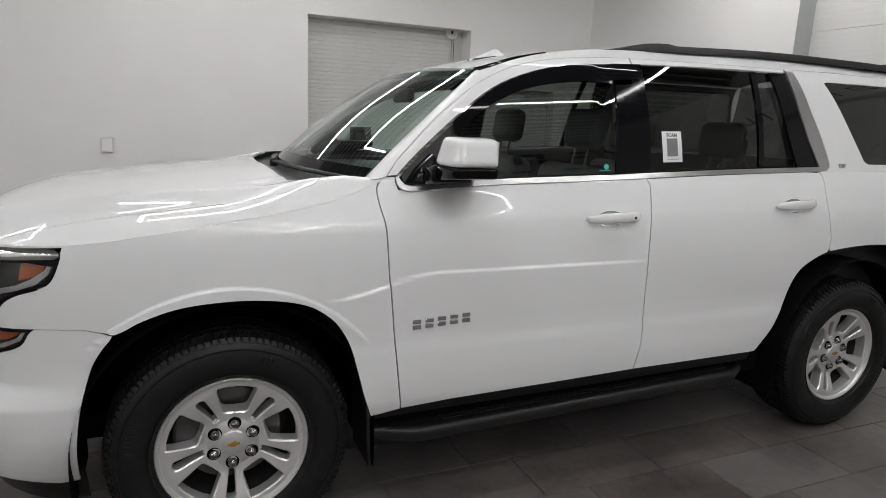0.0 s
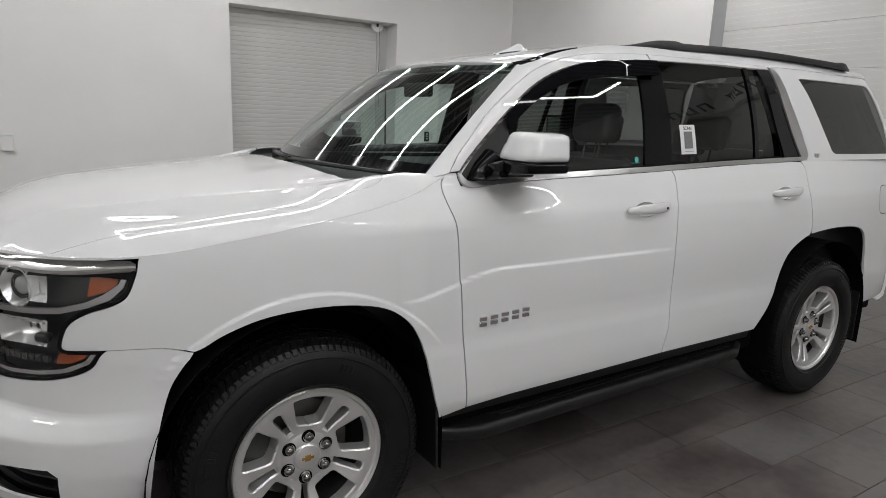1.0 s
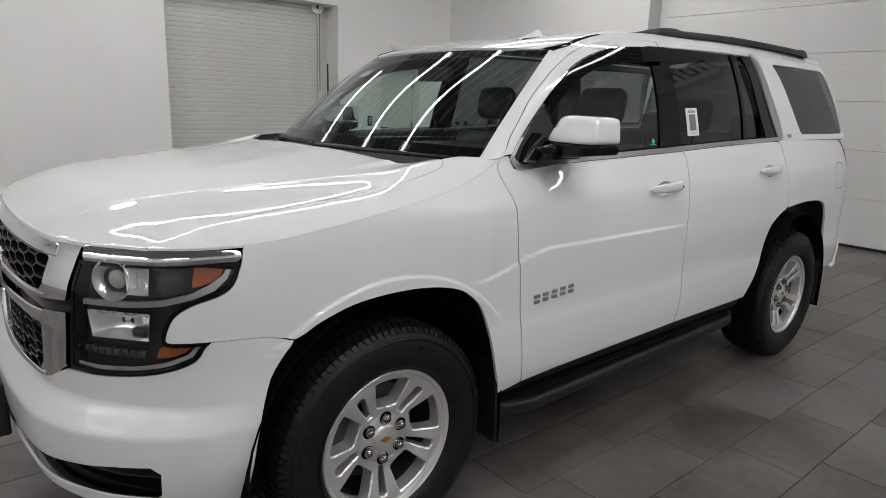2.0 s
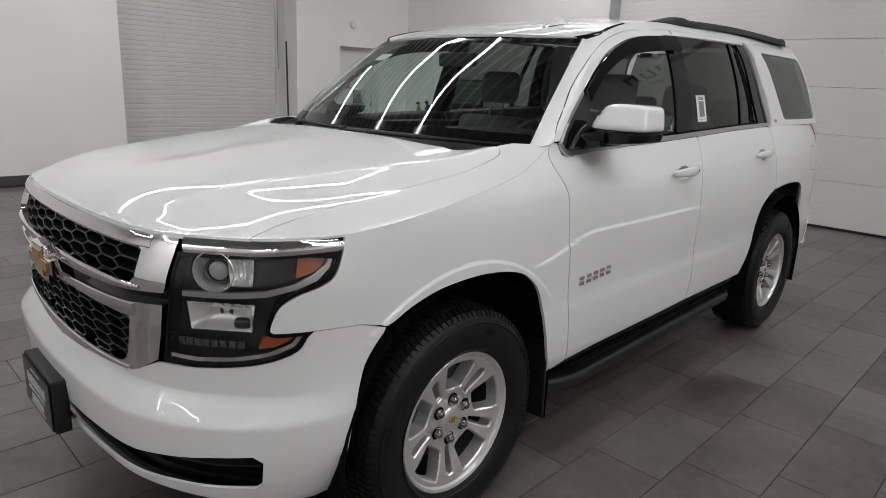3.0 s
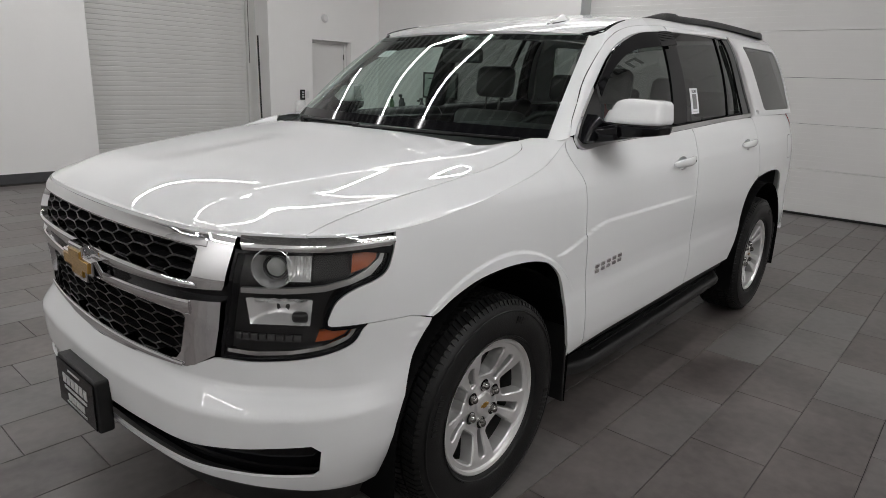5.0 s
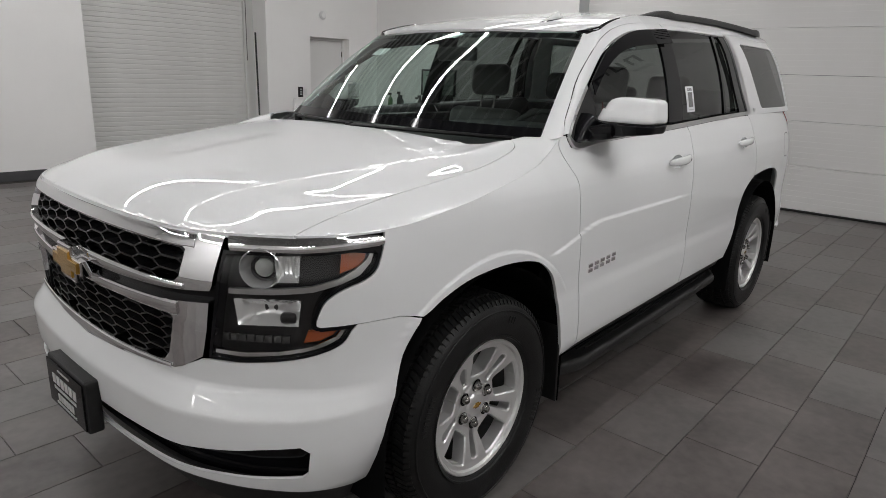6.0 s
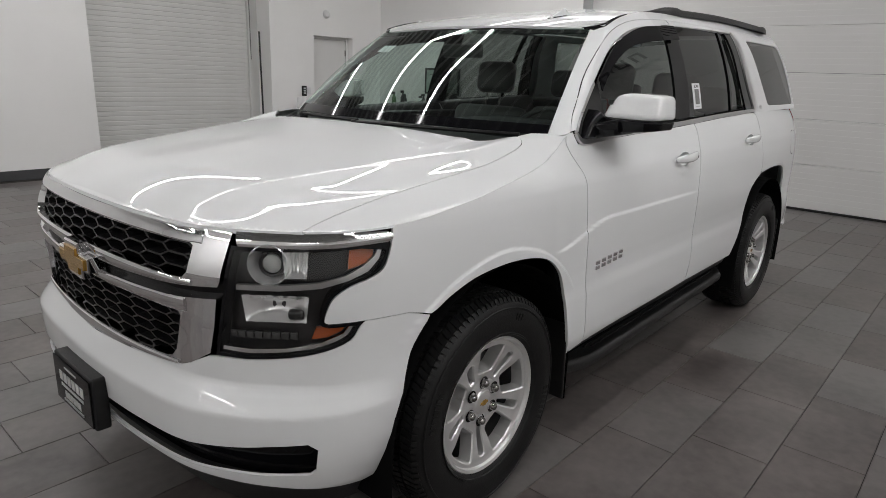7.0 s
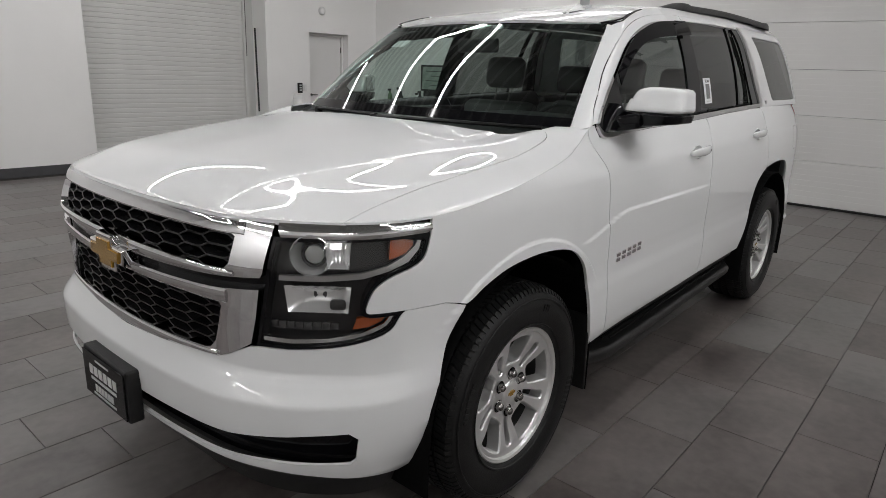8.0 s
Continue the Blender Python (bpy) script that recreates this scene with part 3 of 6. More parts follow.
def ring_light(x0, x1, y0, y1):
    """A rectangular ceiling light of four LED bars; most are added to brighten the room."""
    t = thing("ring_light", "slim rectangular ceiling light of four glowing LED bars, in a set mostly added as fill", "ceiling light", "ceiling LED rings", at=((x0 + x1) / 2, (y0 + y1) / 2, RING_Z))
    a, b, w = (x1 - x0) / 2, (y1 - y0) / 2, 0.024
    for u0, u1, v0, v1 in ((-a, a, -b - w, -b + w), (-a, a, b - w, b + w), (-a - w, -a + w, -b + w, b - w), (a - w, a + w, -b + w, b - w)):
        part("housing", box(u0, u1, v0, v1, 0.012, 0.08, 0.004), SATIN, t)
        part("diffuser", box(u0 + 0.004, u1 - 0.004, v0 + 0.004, v1 - 0.004, 0.0, 0.011), LED, t, "glowing white diffuser")
    for u in (-a, a):
        for v in (-b, b):
            part("cable", tube([(u, v, 0.08), (u, v, CEIL - RING_Z)], 0.003, 6), STEEL, t)
    return t


for r in RINGS:
    ring_light(*r)


def bar_light(x0, x1, y):
    t = thing("bar_light", "slim straight ceiling light with one glowing LED bar", "ceiling light", at=((x0 + x1) / 2, y, RING_Z))
    a, w = (x1 - x0) / 2, 0.024
    part("housing", box(-a, a, -w, w, 0.012, 0.08, 0.004), SATIN, t)
    part("diffuser", box(-a + 0.004, a - 0.004, -w + 0.004, w - 0.004, 0.0, 0.011), LED, t, "glowing white diffuser")
    for u in (-a + 0.1, a - 0.1):
        part("cable", tube([(u, 0, 0.08), (u, 0, CEIL - RING_Z)], 0.003, 6), STEEL, t)


bar_light(*BAR)

# ---- the white sport utility vehicle ----
CAR = thing("sport_utility_vehicle", "clean white sport utility vehicle with chrome grille on grey tiles", "car")


def both(name, fn, outline, mat, parents=None, **kw):
    """A panel on each side of the car."""
    out = []
    for m in (False, True):
        p = CAR if parents is None else parents[m]
        out.append(skin(name, fn, outline, mat, p, mirror=m, **kw))
    return out


SEAM_FD = [(0.531, 1.281), (0.507, 1.262), (0.495, 1.236), (0.497, 1.18), (0.505, 1.123), (0.514, 0.988), (0.523, 0.888), (0.540, 0.721), (0.553, 0.597), (0.571, 0.455)]
SEAM_MID = [(1.602, 0.487), (1.618, 0.567), (1.625, 0.605), (1.625, 0.75), (1.622, 0.836), (1.621, 0.98), (1.624, 1.095), (1.635, 1.208), (1.640, 1.260), (1.626, 1.286)]
ARCH_R1 = [(2.305, 0.489), (2.35, 0.541), (2.402, 0.606), (2.447, 0.697), (2.486, 0.802), (2.528, 0.862), (2.58, 0.896), (2.652, 0.927), (2.712, 0.945)]
SEAM_REAR = [(2.712, 0.945), (2.717, 1.011), (2.700, 1.079), (2.685, 1.198), (2.694, 1.285), (2.680, 1.319)]
BELT = [(0.575, 1.238), (0.752, 1.246), (0.98, 1.258), (1.626, 1.284), (2.12, 1.304), (2.680, 1.319)]
ARCH_F = [(-0.335, 0.817), (-0.305, 0.828), (-0.25, 0.857), (-0.155, 0.888), (-0.053, 0.900), (0.057, 0.901), (0.165, 0.889), (0.250, 0.864), (0.315, 0.818), (0.352, 0.770), (0.383, 0.708), (0.410, 0.610), (0.432, 0.525), (0.462, 0.437)]
LAMP_REAR = [(-0.459, 1.070), (-0.464, 1.041), (-0.486, 0.987), (-0.521, 0.963), (-0.578, 0.945), (-0.618, 0.922), (-0.638, 0.896), (-0.652, 0.853), (-0.640, 0.842)]
BUMP_SEAM = [(-0.541, 0.842), (-0.485, 0.841), (-0.411, 0.838), (-0.335, 0.817)]
LINE_A = [(0.533, 1.281), (0.580, 1.338), (0.648, 1.402), (0.724, 1.472), (0.82, 1.55), (0.94, 1.635), (1.065, 1.692), (1.197, 1.728), (1.33, 1.749), (1.466, 1.762), (1.686, 1.774), (2.084, 1.782), (2.552, 1.788)]
LINE_B = [(0.548, 1.262), (0.580, 1.295), (0.659, 1.368), (0.752, 1.446), (0.85, 1.523), (0.95, 1.594), (1.053, 1.646), (1.184, 1.690), (1.316, 1.717), (1.481, 1.732), (1.644, 1.744), (2.086, 1.760), (2.548, 1.768)]


def upto(line, x0, x1):
    """The stretch of a rising line between two x."""
    s = spline(line, 5)
    f = smooth_fn([p for i, p in enumerate(s) if i == 0 or p[0] > s[i - 1][0] + 1e-5])
    xs = [x0 + (x1 - x0) * k / 24 for k in range(25)]
    return [(x, f(x)) for x in xs]


# lower body
fender = spline(LAMP_REAR, 4) + BUMP_SEAM + spline(ARCH_F, 4) + spline(SEAM_FD, 3)[::-1]
fender += [(a, shoulder(a)) for a in np.linspace(0.524, -0.455, 32)]
FENDER = both("front_fender", side, inset(fender, 0.002), PAINT, h=0.0065, hv=0.0065)
fdoor = spline(SEAM_FD, 3) + [(0.767, 0.467), (1.25, 0.478)] + spline(SEAM_MID, 3) + spline(BELT[:4], 4)[::-1] + [(0.568, 1.262), (0.568, 1.282)]
recess = lambda x, z: [(x - 0.005 + 0.066 * math.cos(t), z - 0.006 + 0.031 * math.sin(t)) for t in np.linspace(0, 2 * math.pi, 28, endpoint=False)]
FDOOR = both("front_door", side, inset(fdoor, 0.0025), PAINT, h=0.04, hv=0.0045, hole=recess(1.435, 1.136))
rdoor = spline(SEAM_MID, 3)[::-1] + [(2.0, 0.488)] + spline(ARCH_R1, 4) + spline(SEAM_REAR, 3) + spline(BELT[3:], 4)[::-1]
RDOOR = both("rear_door", side, inset(rdoor, 0.0025), PAINT, h=0.04, hv=0.0045, hole=recess(2.460, 1.172))
arch_r2 = [(2.712, 0.945), (2.80, 0.954), (2.94, 0.962), (3.09, 0.961), (3.24, 0.948), (3.33, 0.915), (3.38, 0.85), (3.42, 0.74), (3.44, 0.60), (3.455, 0.46)]
quarter = spline(SEAM_REAR, 3)[::-1] + spline(arch_r2, 4) + [(3.7, 0.47), (3.90, 0.48), (3.92, 0.93), (3.88, 1.20), (3.80, 1.318)]
QUARTER = both("quarter_panel", side, inset(quarter, 0.002), PAINT, h=0.04, hv=0.0045)
# the sill below the doors
both("rocker_panel", side, [(0.47, 0.40), (2.31, 0.43), (2.31, 0.485), (1.6, 0.483), (1.0, 0.470), (0.58, 0.452), (0.465, 0.434)], BLACK, h=0.08, lift=-0.02)

# greenhouse
rail = spline(SCREEN_EDGE, 4) + [(x, RAIL(x)) for x in np.linspace(1.10, 3.72, 40)] + [(3.70, 1.80)] + [(2.9, 1.797)] + spline(LINE_A, 4)[::-1]
both("roof_side_rail", cabin, inset(rail, 0.0008), PAINT, h=0.008, thick=0.005)
frame_f = upto(LINE_A, 0.535, 1.652) + upto(LINE_B, 0.572, 1.652)[::-1]
both("upper_frame", cabin, inset(frame_f, 0.0010), PAINT, FDOOR, h=0.012, lift=0.001, thick=0.005)
frame_r = upto(LINE_A, 1.656, 2.57) + upto(LINE_B, 1.656, 2.56)[::-1]
both("upper_frame", cabin, inset(frame_r, 0.0025), PAINT, RDOOR, h=0.03, lift=0.002)


def pane(x, z):
    """Door glass: evenly bowed, set in more towards its sill."""
    f, r, d = max(0.0, 1.45 - x), max(0.0, x - 2.2), z - 1.477
    return (x, -(0.794 - 0.30 * d - 0.40 * d * d - f * (0.047 + 0.07 * max(0.0, z - 1.27)) - 0.024 * r - 0.006 * r * r), z)


BASE_LINE = [(0.56, 1.262), (0.752, 1.266), (0.98, 1.278), (1.626, 1.305), (2.12, 1.326), (2.69, 1.340)]
glass_f = upto(LINE_B, 0.575, 1.60) + [(1.60, 1.300)] + spline(BASE_LINE[:4], 3)[::-1][1:]
both("window", pane, glass_f, FRONT_GLASS, FDOOR, h=0.04, lift=-0.004, thick=0.004, label="clear greenish window glass")
b_pillar = [(1.543, 1.742), (1.70, 1.750), (1.695, 1.45), (1.683, 1.306), (1.650, 1.300), (1.509, 1.298), (1.527, 1.474), (1.545, 1.66)]
both("pillar_cover", pane, inset(b_pillar, 0.001), GLOSS, h=0.04, lift=0.002, label="gloss black pillar cover")
sail = [(x + 0.009, z - 0.009) for x, z in upto(LINE_B, 0.585, 0.80)]
both("sail_cover", cabin, sail + [(0.812, 1.262), (0.620, 1.256), (0.592, 1.268)], BLACK, FDOOR, h=0.04, lift=-0.003)
glass_r = [(1.69, 1.752), (2.36, 1.772), (2.318, 1.332), (1.683, 1.310)]
both("window", pane, glass_r, PRIVACY, RDOOR, h=0.05, lift=-0.004, thick=0.004, label="dark privacy glass")
both("division_bar", pane, [(2.345, 1.768), (2.378, 1.769), (2.338, 1.333), (2.308, 1.332)], GLOSS, RDOOR, h=0.05, lift=0.003)
both("fixed_window", pane, [(2.37, 1.768), (2.47, 1.772), (2.55, 1.342), (2.33, 1.333)], PRIVACY, RDOOR, h=0.05, lift=-0.004, thick=0.004, label="dark privacy glass")
trim_in = [(2.572, 1.772), (2.575, 1.700), (2.590, 1.60), (2.633, 1.457), (2.688, 1.330)]
both("rear_pillar_cover", cabin, [(2.46, 1.772)] + trim_in + [(2.54, 1.336), (2.50, 1.50)], GLOSS, RDOOR, h=0.05, lift=-0.004)
trim_out = [(2.592, 1.784), (2.625, 1.772), (2.645, 1.70), (2.672, 1.60), (2.728, 1.47), (2.762, 1.360), (2.760, 1.338), (2.735, 1.320), (2.694, 1.318)]
both("pillar_trim", cabin, inset(trim_in[:1] + trim_out + trim_in[::-1][:-1], 0.001), SATIN, h=0.03, lift=0.003, label="satin silver window trim")
# rear side: white pillar with the quarter window cut through
qwin = spline([(2.822, 1.738), (2.850, 1.690), (2.94, 1.530), (3.010, 1.405), (3.032, 1.368), (3.065, 1.353)], 3) + [(3.40, 1.353), (3.755, 1.356), (3.768, 1.368)] + spline([(3.735, 1.52), (3.655, 1.70), (3.63, 1.742)], 3) + [(3.60, 1.752), (3.2, 1.750), (2.85, 1.746)]
dpil = [(2.565, 1.788)] + spline(trim_out[:-1], 3) + [(2.70, 1.322), (3.0, 1.322), (3.4, 1.322), (3.80, 1.322), (3.80, 1.38), (3.75, 1.56), (3.68, 1.72), (3.66, 1.797), (2.9, 1.795)]
both("rear_pillar", cabin, dpil, PAINT, QUARTER, h=0.03, hole=qwin)
both("quarter_window", cabin, inset(qwin, -0.004), PRIVACY, QUARTER, h=0.05, lift=-0.006, thick=0.004, label="dark privacy glass")

BELT_Z = smooth_fn([(0.43, 1.196), (0.49, 1.232), (0.575, 1.237), (0.752, 1.245), (0.98, 1.257), (1.626, 1.283), (2.12, 1.303), (2.68, 1.318), (3.8, 1.320)])


def ledge(x, v):
    """The narrow shelf from the body's belt edge in to the greenhouse."""
    z = BELT_Z(x)
    p, q = Vector(side(x, z - 0.002)), Vector(cabin(x, z + 0.018))
    return tuple(p.lerp(q, v))


both("window_ledge", ledge, [(0.62, 0), (1.625, 0), (1.625, 1), (0.62, 1)], BLACK, FDOOR, h=0.05, hv=0.5, thick=0)
both("window_ledge", ledge, [(1.63, 0), (2.68, 0), (2.68, 1), (1.63, 1)], BLACK, RDOOR, h=0.05, hv=0.5, thick=0)
both("quarter_ledge", ledge, [(2.695, 0), (3.80, 0), (3.80, 1), (2.695, 1)], PAINT, QUARTER, h=0.05, hv=0.25, thick=0)


def sill_trim(x, v):
    """Dark door trim just inside the glass."""
    z = BELT_Z(x) + 0.018
    q = cabin(x, z)
    return (x, q[1] + 0.006 + 0.09 * v, z + 0.008 - 0.10 * v * v)


both("sill_trim", sill_trim, [(0.60, 0), (1.625, 0), (1.625, 1), (0.60, 1)], TRIM_DARK, FDOOR, h=0.08, hv=0.25, thick=0)
both("sill_trim", sill_trim, [(1.63, 0), (2.68, 0), (2.68, 1), (1.63, 1)], TRIM_DARK, RDOOR, h=0.08, hv=0.25, thick=0)
reveal = upto(LINE_B, 0.566, 1.64)
both("window_reveal", cabin, reveal + [(x + 0.009, z - 0.007) for x, z in reveal[::-1]], CHROME, FDOOR, h=0.03, hv=0.03, lift=0.003, thick=0.008, label="bright chrome window reveal")


def belt(x, z):
    p, q = side(x, z), cabin(x, z)
    return (x, min(p[1], q[1]), z)


strip = spline([(0.566, 1.277), (0.572, 1.252), (0.592, 1.236), (0.64, 1.234), (0.752, 1.243), (0.98, 1.257), (1.626, 1.283), (2.12, 1.303), (2.69, 1.318)], 4)
strip_top = spline([(0.576, 1.280), (0.586, 1.264), (0.606, 1.253), (0.65, 1.253), (0.752, 1.262), (0.98, 1.277), (1.626, 1.303), (2.12, 1.323), (2.69, 1.338)], 4)
both("belt_moulding", belt, strip + strip_top[::-1], SATIN, h=0.02, hv=0.01, lift=0.004, label="bright silver belt moulding")
visor = [(x, z - 0.007) for x, z in upto(LINE_B, 0.80, 1.652)] + spline([(1.655, 1.674), (1.394, 1.652), (1.238, 1.634), (1.111, 1.607), (1.01, 1.566), (0.935, 1.525), (0.861, 1.473), (0.803, 1.424)], 3)
both("window_visor", cabin, inset(visor, 0.001), SMOKE, FDOOR, h=0.03, lift=0.016, thick=0.004, label="smoked plastic rain visor")

ditch = [(x, RAIL(x) - 0.008 * step(1.25, 1.0, x) - 0.002) for x in np.linspace(0.955, 1.25, 12)] + [(x, RAIL(x) + 0.002) for x in np.linspace(1.25, 0.955, 12)]
both("roof_ditch_seal", cabin, ditch, GLOSS, h=0.03, hv=0.02, lift=0.0015, thick=0.006, label="black rubber roof seal")

# roof, windshield, hood
xs = list(np.linspace(0.96, 3.72, 40))
yr = {x: -cabin(x, RAIL(x))[1] - 0.0015 for x in xs}
head = [(0.95 - 0.105 * (1 - (k / 10) ** 2) + 0.012, 0.628 * k / 10) for k in range(-10, 11)]
roof_line = [(x, -yr[x]) for x in xs] + [(x, yr[x]) for x in xs[::-1]] + head[::-1]
skin("roof", roof, roof_line, PAINT, CAR, h=0.05)
skin("windshield", screen, [(-0.772, 0.0), (0.772, 0.0), (0.772, 0.995), (-0.772, 0.995)], WINDSHIELD, CAR, h=0.06, hv=0.08, flip=True, thick=0.005, label="greenish laminated windshield")
skin("windshield_band", screen, [(-0.772, 0.935), (0.772, 0.935), (0.772, 0.998), (-0.772, 0.998)], GLOSS, CAR, h=0.06, hv=0.03, flip=True, thick=0.0, lift=-0.004, label="black ceramic band along the header")
skin("windshield_foot_band", screen, [(-0.772, 0.0), (0.772, 0.0), (0.772, 0.075), (-0.772, 0.075)], GLOSS, CAR, h=0.06, hv=0.03, flip=True, thick=0.0, lift=0.001, label="black ceramic band along the foot")
skin("cowl", lambda x, y: (x, y, top(x, y)[2] - 0.025 - 0.01 * step(0.1, 0.3, x)), [(0.10, -0.70), (0.33, -0.72), (0.50, -0.74), (0.50, 0.74), (0.33, 0.72), (0.10, 0.70)], BLACK, CAR, h=0.05, thick=0.0, label="black plastic cowl")
hood_edge = [(p[0], p[1]) for p in EDGE if p[0] < -0.655]
seam_h = spline([(-0.640, -0.790), (-0.56, -0.797), (-0.45, -0.806), (-0.2, -0.815), (0.05, -0.815), (0.20, -0.805), (0.275, -0.790), (0.308, -0.767), (0.318, -0.745)], 5)
rear_h = spline([(0.318, -0.745), (0.275, -0.70), (0.235, -0.64), (0.215, -0.55), (0.205, -0.30), (0.19, 0.0)], 5)
half = hood_edge + seam_h + rear_h[1:]
hood_line = half + [(x, -y) for x, y in half[::-1][1:]]
skin("hood", top, hood_line, PAINT, CAR, h=0.0125)
ftop = [(hood_edge[-1][0] + 0.002, hood_edge[-1][1] - 0.0012)] + [(p[0], p[1]) for p in EDGE if hood_edge[-1][0] + 0.004 <= p[0] <= 0.525]
ftop = ftop + [(0.532, -0.824), (0.500, -0.800), (0.464, -0.776), (0.40, -0.748), (0.324, -0.742)] + [(x, y - 0.0028) for x, y in seam_h[::-1][1:]]
FTOP = both("fender_top", top, ftop, PAINT, FENDER, h=0.0125, thick=0.006)

# front bumper with the lower slot
cN = -NOSE
lamp_low = [(-0.945, 0.735), (-0.854, 0.737), (-0.751, 0.745), (-0.649, 0.764), (-0.583, 0.791), (-0.558, 0.827), (-0.541, 0.842)]
bump = [(cN, 0.650), (cN + 0.15, 0.655), (cN + 0.32, 0.665), (-1.066, 0.686), (-1.034, 0.699), (-0.966, 0.732)] + spline(lamp_low, 3) + BUMP_SEAM[1:]
bump += spline([(-0.345, 0.800), (-0.364, 0.777), (-0.398, 0.718), (-0.423, 0.633), (-0.440, 0.55), (-0.452, 0.47), (-0.462, 0.40), (-0.470, 0.330)], 3)
bump += spline([(-0.53, 0.322), (-0.65, 0.347), (-0.829, 0.379), (-0.993, 0.391), (-1.164, 0.394), (-1.373, 0.394), (cN, 0.394)], 4)
slot_low = [(cN, 0.409), (-1.373, 0.409), (-1.177, 0.412), (-1.011, 0.416), (-0.885, 0.420), (-0.700, 0.414)]
slot_top = [(-0.690, 0.414), (-0.676, 0.427), (-0.670, 0.497), (-0.693, 0.517), (-0.80, 0.512), (-1.008, 0.490), (-1.23, 0.485), (-1.406, 0.480), (cN, 0.478)]
bump += slot_low + slot_top
BUMPER = skin("front_bumper", side, bump, PAINT, CAR, h=0.025, hv=0.009, thick=0.008)
skin("bumper_half", side, bump, PAINT, BUMPER, h=0.025, hv=0.009, thick=0.008, mirror=True)
both("slot_insert", side, [(cN, 0.37), (-0.60, 0.37), (-0.60, 0.54), (cN, 0.54)], GLOSS, (BUMPER, BUMPER), h=0.02, lift=-0.045, thick=0)
both("air_dam", side, spline([(-0.462, 0.335), (-0.65, 0.353), (-0.829, 0.386), (-1.1, 0.400), (cN, 0.400)], 3) + [(cN, 0.24), (-1.0, 0.235), (-0.6, 0.215), (-0.47, 0.21)], BLACK, h=0.05, lift=-0.025, label="black plastic air dam")

# grille
GR = part("grille", box(-0.80, -0.74, -0.52, 0.52, 0.66, 1.05), WELL, CAR, "chrome-framed grille with black honeycomb mesh")


def nose(c, z):
    return side(c - NOSE, z)


def strip_skin(name, lo, hi, c0, c1, mat, label="", **kw):
    """A band across the nose between two heights given as functions of the distance from the middle."""
    cs = [c0 + (c1 - c0) * k / 30 for k in range(31)]
    return skin(name, nose, [(c, lo(c)) for c in cs] + [(c, hi(c)) for c in cs[::-1]], mat, GR, h=0.03, hv=0.02, label=label, **kw)


slot_hi = lambda c: 0.908 + 0.028 * min(1, abs(c) / 0.66) ** 2
slot_lo = lambda c: 0.876 + 0.026 * min(1, abs(c) / 0.66) ** 2
# outer chrome frames with their mesh openings cut through
up_out = [(c, 1.069 + 0.002 * abs(c)) for c in np.linspace(-0.683, 0.683, 30)][::-1]
up_frame = up_out + [(-0.662, 0.950), (-0.655, slot_hi(0.655))] + [(c, slot_hi(c)) for c in np.linspace(-0.64, 0.64, 30)] + [(0.655, slot_hi(0.655)), (0.662, 0.950)]
up_hole = [(c, 1.036) for c in np.linspace(-0.562, 0.562, 24)] + [(0.573, 1.030), (0.572, 1.005), (0.566, 0.964), (0.550, 0.949)] + [(c, 0.947) for c in np.linspace(0.53, -0.53, 24)] + [(-0.550, 0.949), (-0.566, 0.964), (-0.572, 1.005), (-0.573, 1.030)]
low_out = [(c, slot_lo(c)) for c in np.linspace(0.648, -0.648, 30)] + [(-0.634, 0.822), (-0.613, 0.743), (-0.545, 0.702), (-0.51, 0.689), (-0.316, 0.667), (-0.15, 0.657), (0, 0.653), (0.15, 0.657), (0.316, 0.667), (0.51, 0.689), (0.545, 0.702), (0.613, 0.743), (0.634, 0.822)]
low_hole = [(c, 0.842 + 0.008 * abs(c) / 0.5) for c in np.linspace(-0.518, 0.518, 24)] + [(0.528, 0.838), (0.516, 0.80), (0.492, 0.729), (0.470, 0.705)] + [(c, 0.684 + 0.014 * (c / 0.45) ** 2) for c in np.linspace(0.44, -0.44, 24)] + [(-0.470, 0.705), (-0.492, 0.729), (-0.516, 0.80), (-0.528, 0.838)]


skin("upper_frame", nose, up_frame, CHROME, GR, h=0.03, hv=0.02, thick=0.03, lift=0.004, hole=up_hole, label="bright chrome surround")
skin("lower_frame", nose, low_out, CHROME, GR, h=0.03, hv=0.02, thick=0.03, lift=0.002, hole=low_hole, label="bright chrome surround")
def rib(name, lo, hi, c0, c1, high, label=""):
    """A convex chrome band across the nose."""
    def fn(c, v):
        z = lo(c) + v * (hi(c) - lo(c))
        p = nose(c, z)
        x, y, nx, ny = plan(c - NOSE)
        o = high * math.sin(math.pi * min(1, max(0, v))) ** 0.7 + 0.004
        return (p[0] + nx * o, p[1] - ny * o, z)
    return skin(name, fn, [(c0, 0.0), (c1, 0.0), (c1, 1.0), (c0, 1.0)], CHROME, GR, h=0.04, hv=0.125, thick=0.02, label=label)


rib("top_rib", lambda c: 1.037, lambda c: 1.069 + 0.002 * abs(c), -0.60, 0.60, 0.003)
rib("upper_rib", lambda c: slot_hi(c) + 0.001, lambda c: 0.946, -0.58, 0.58, 0.005)
rib("lower_rib", lambda c: 0.843 + 0.016 * abs(c), lambda c: slot_lo(c) - 0.001, -0.55, 0.55, 0.004)
rib("bottom_rib", lambda c: 0.655 + 0.115 * c * c, lambda c: 0.682 + 0.07 * c * c, -0.50, 0.50, 0.004)
strip_skin("slot", lambda c: slot_lo(c) - 0.01, lambda c: slot_hi(c) + 0.01, -0.66, 0.66, GLOSS, "gloss black centre slot", lift=-0.02, thick=0)


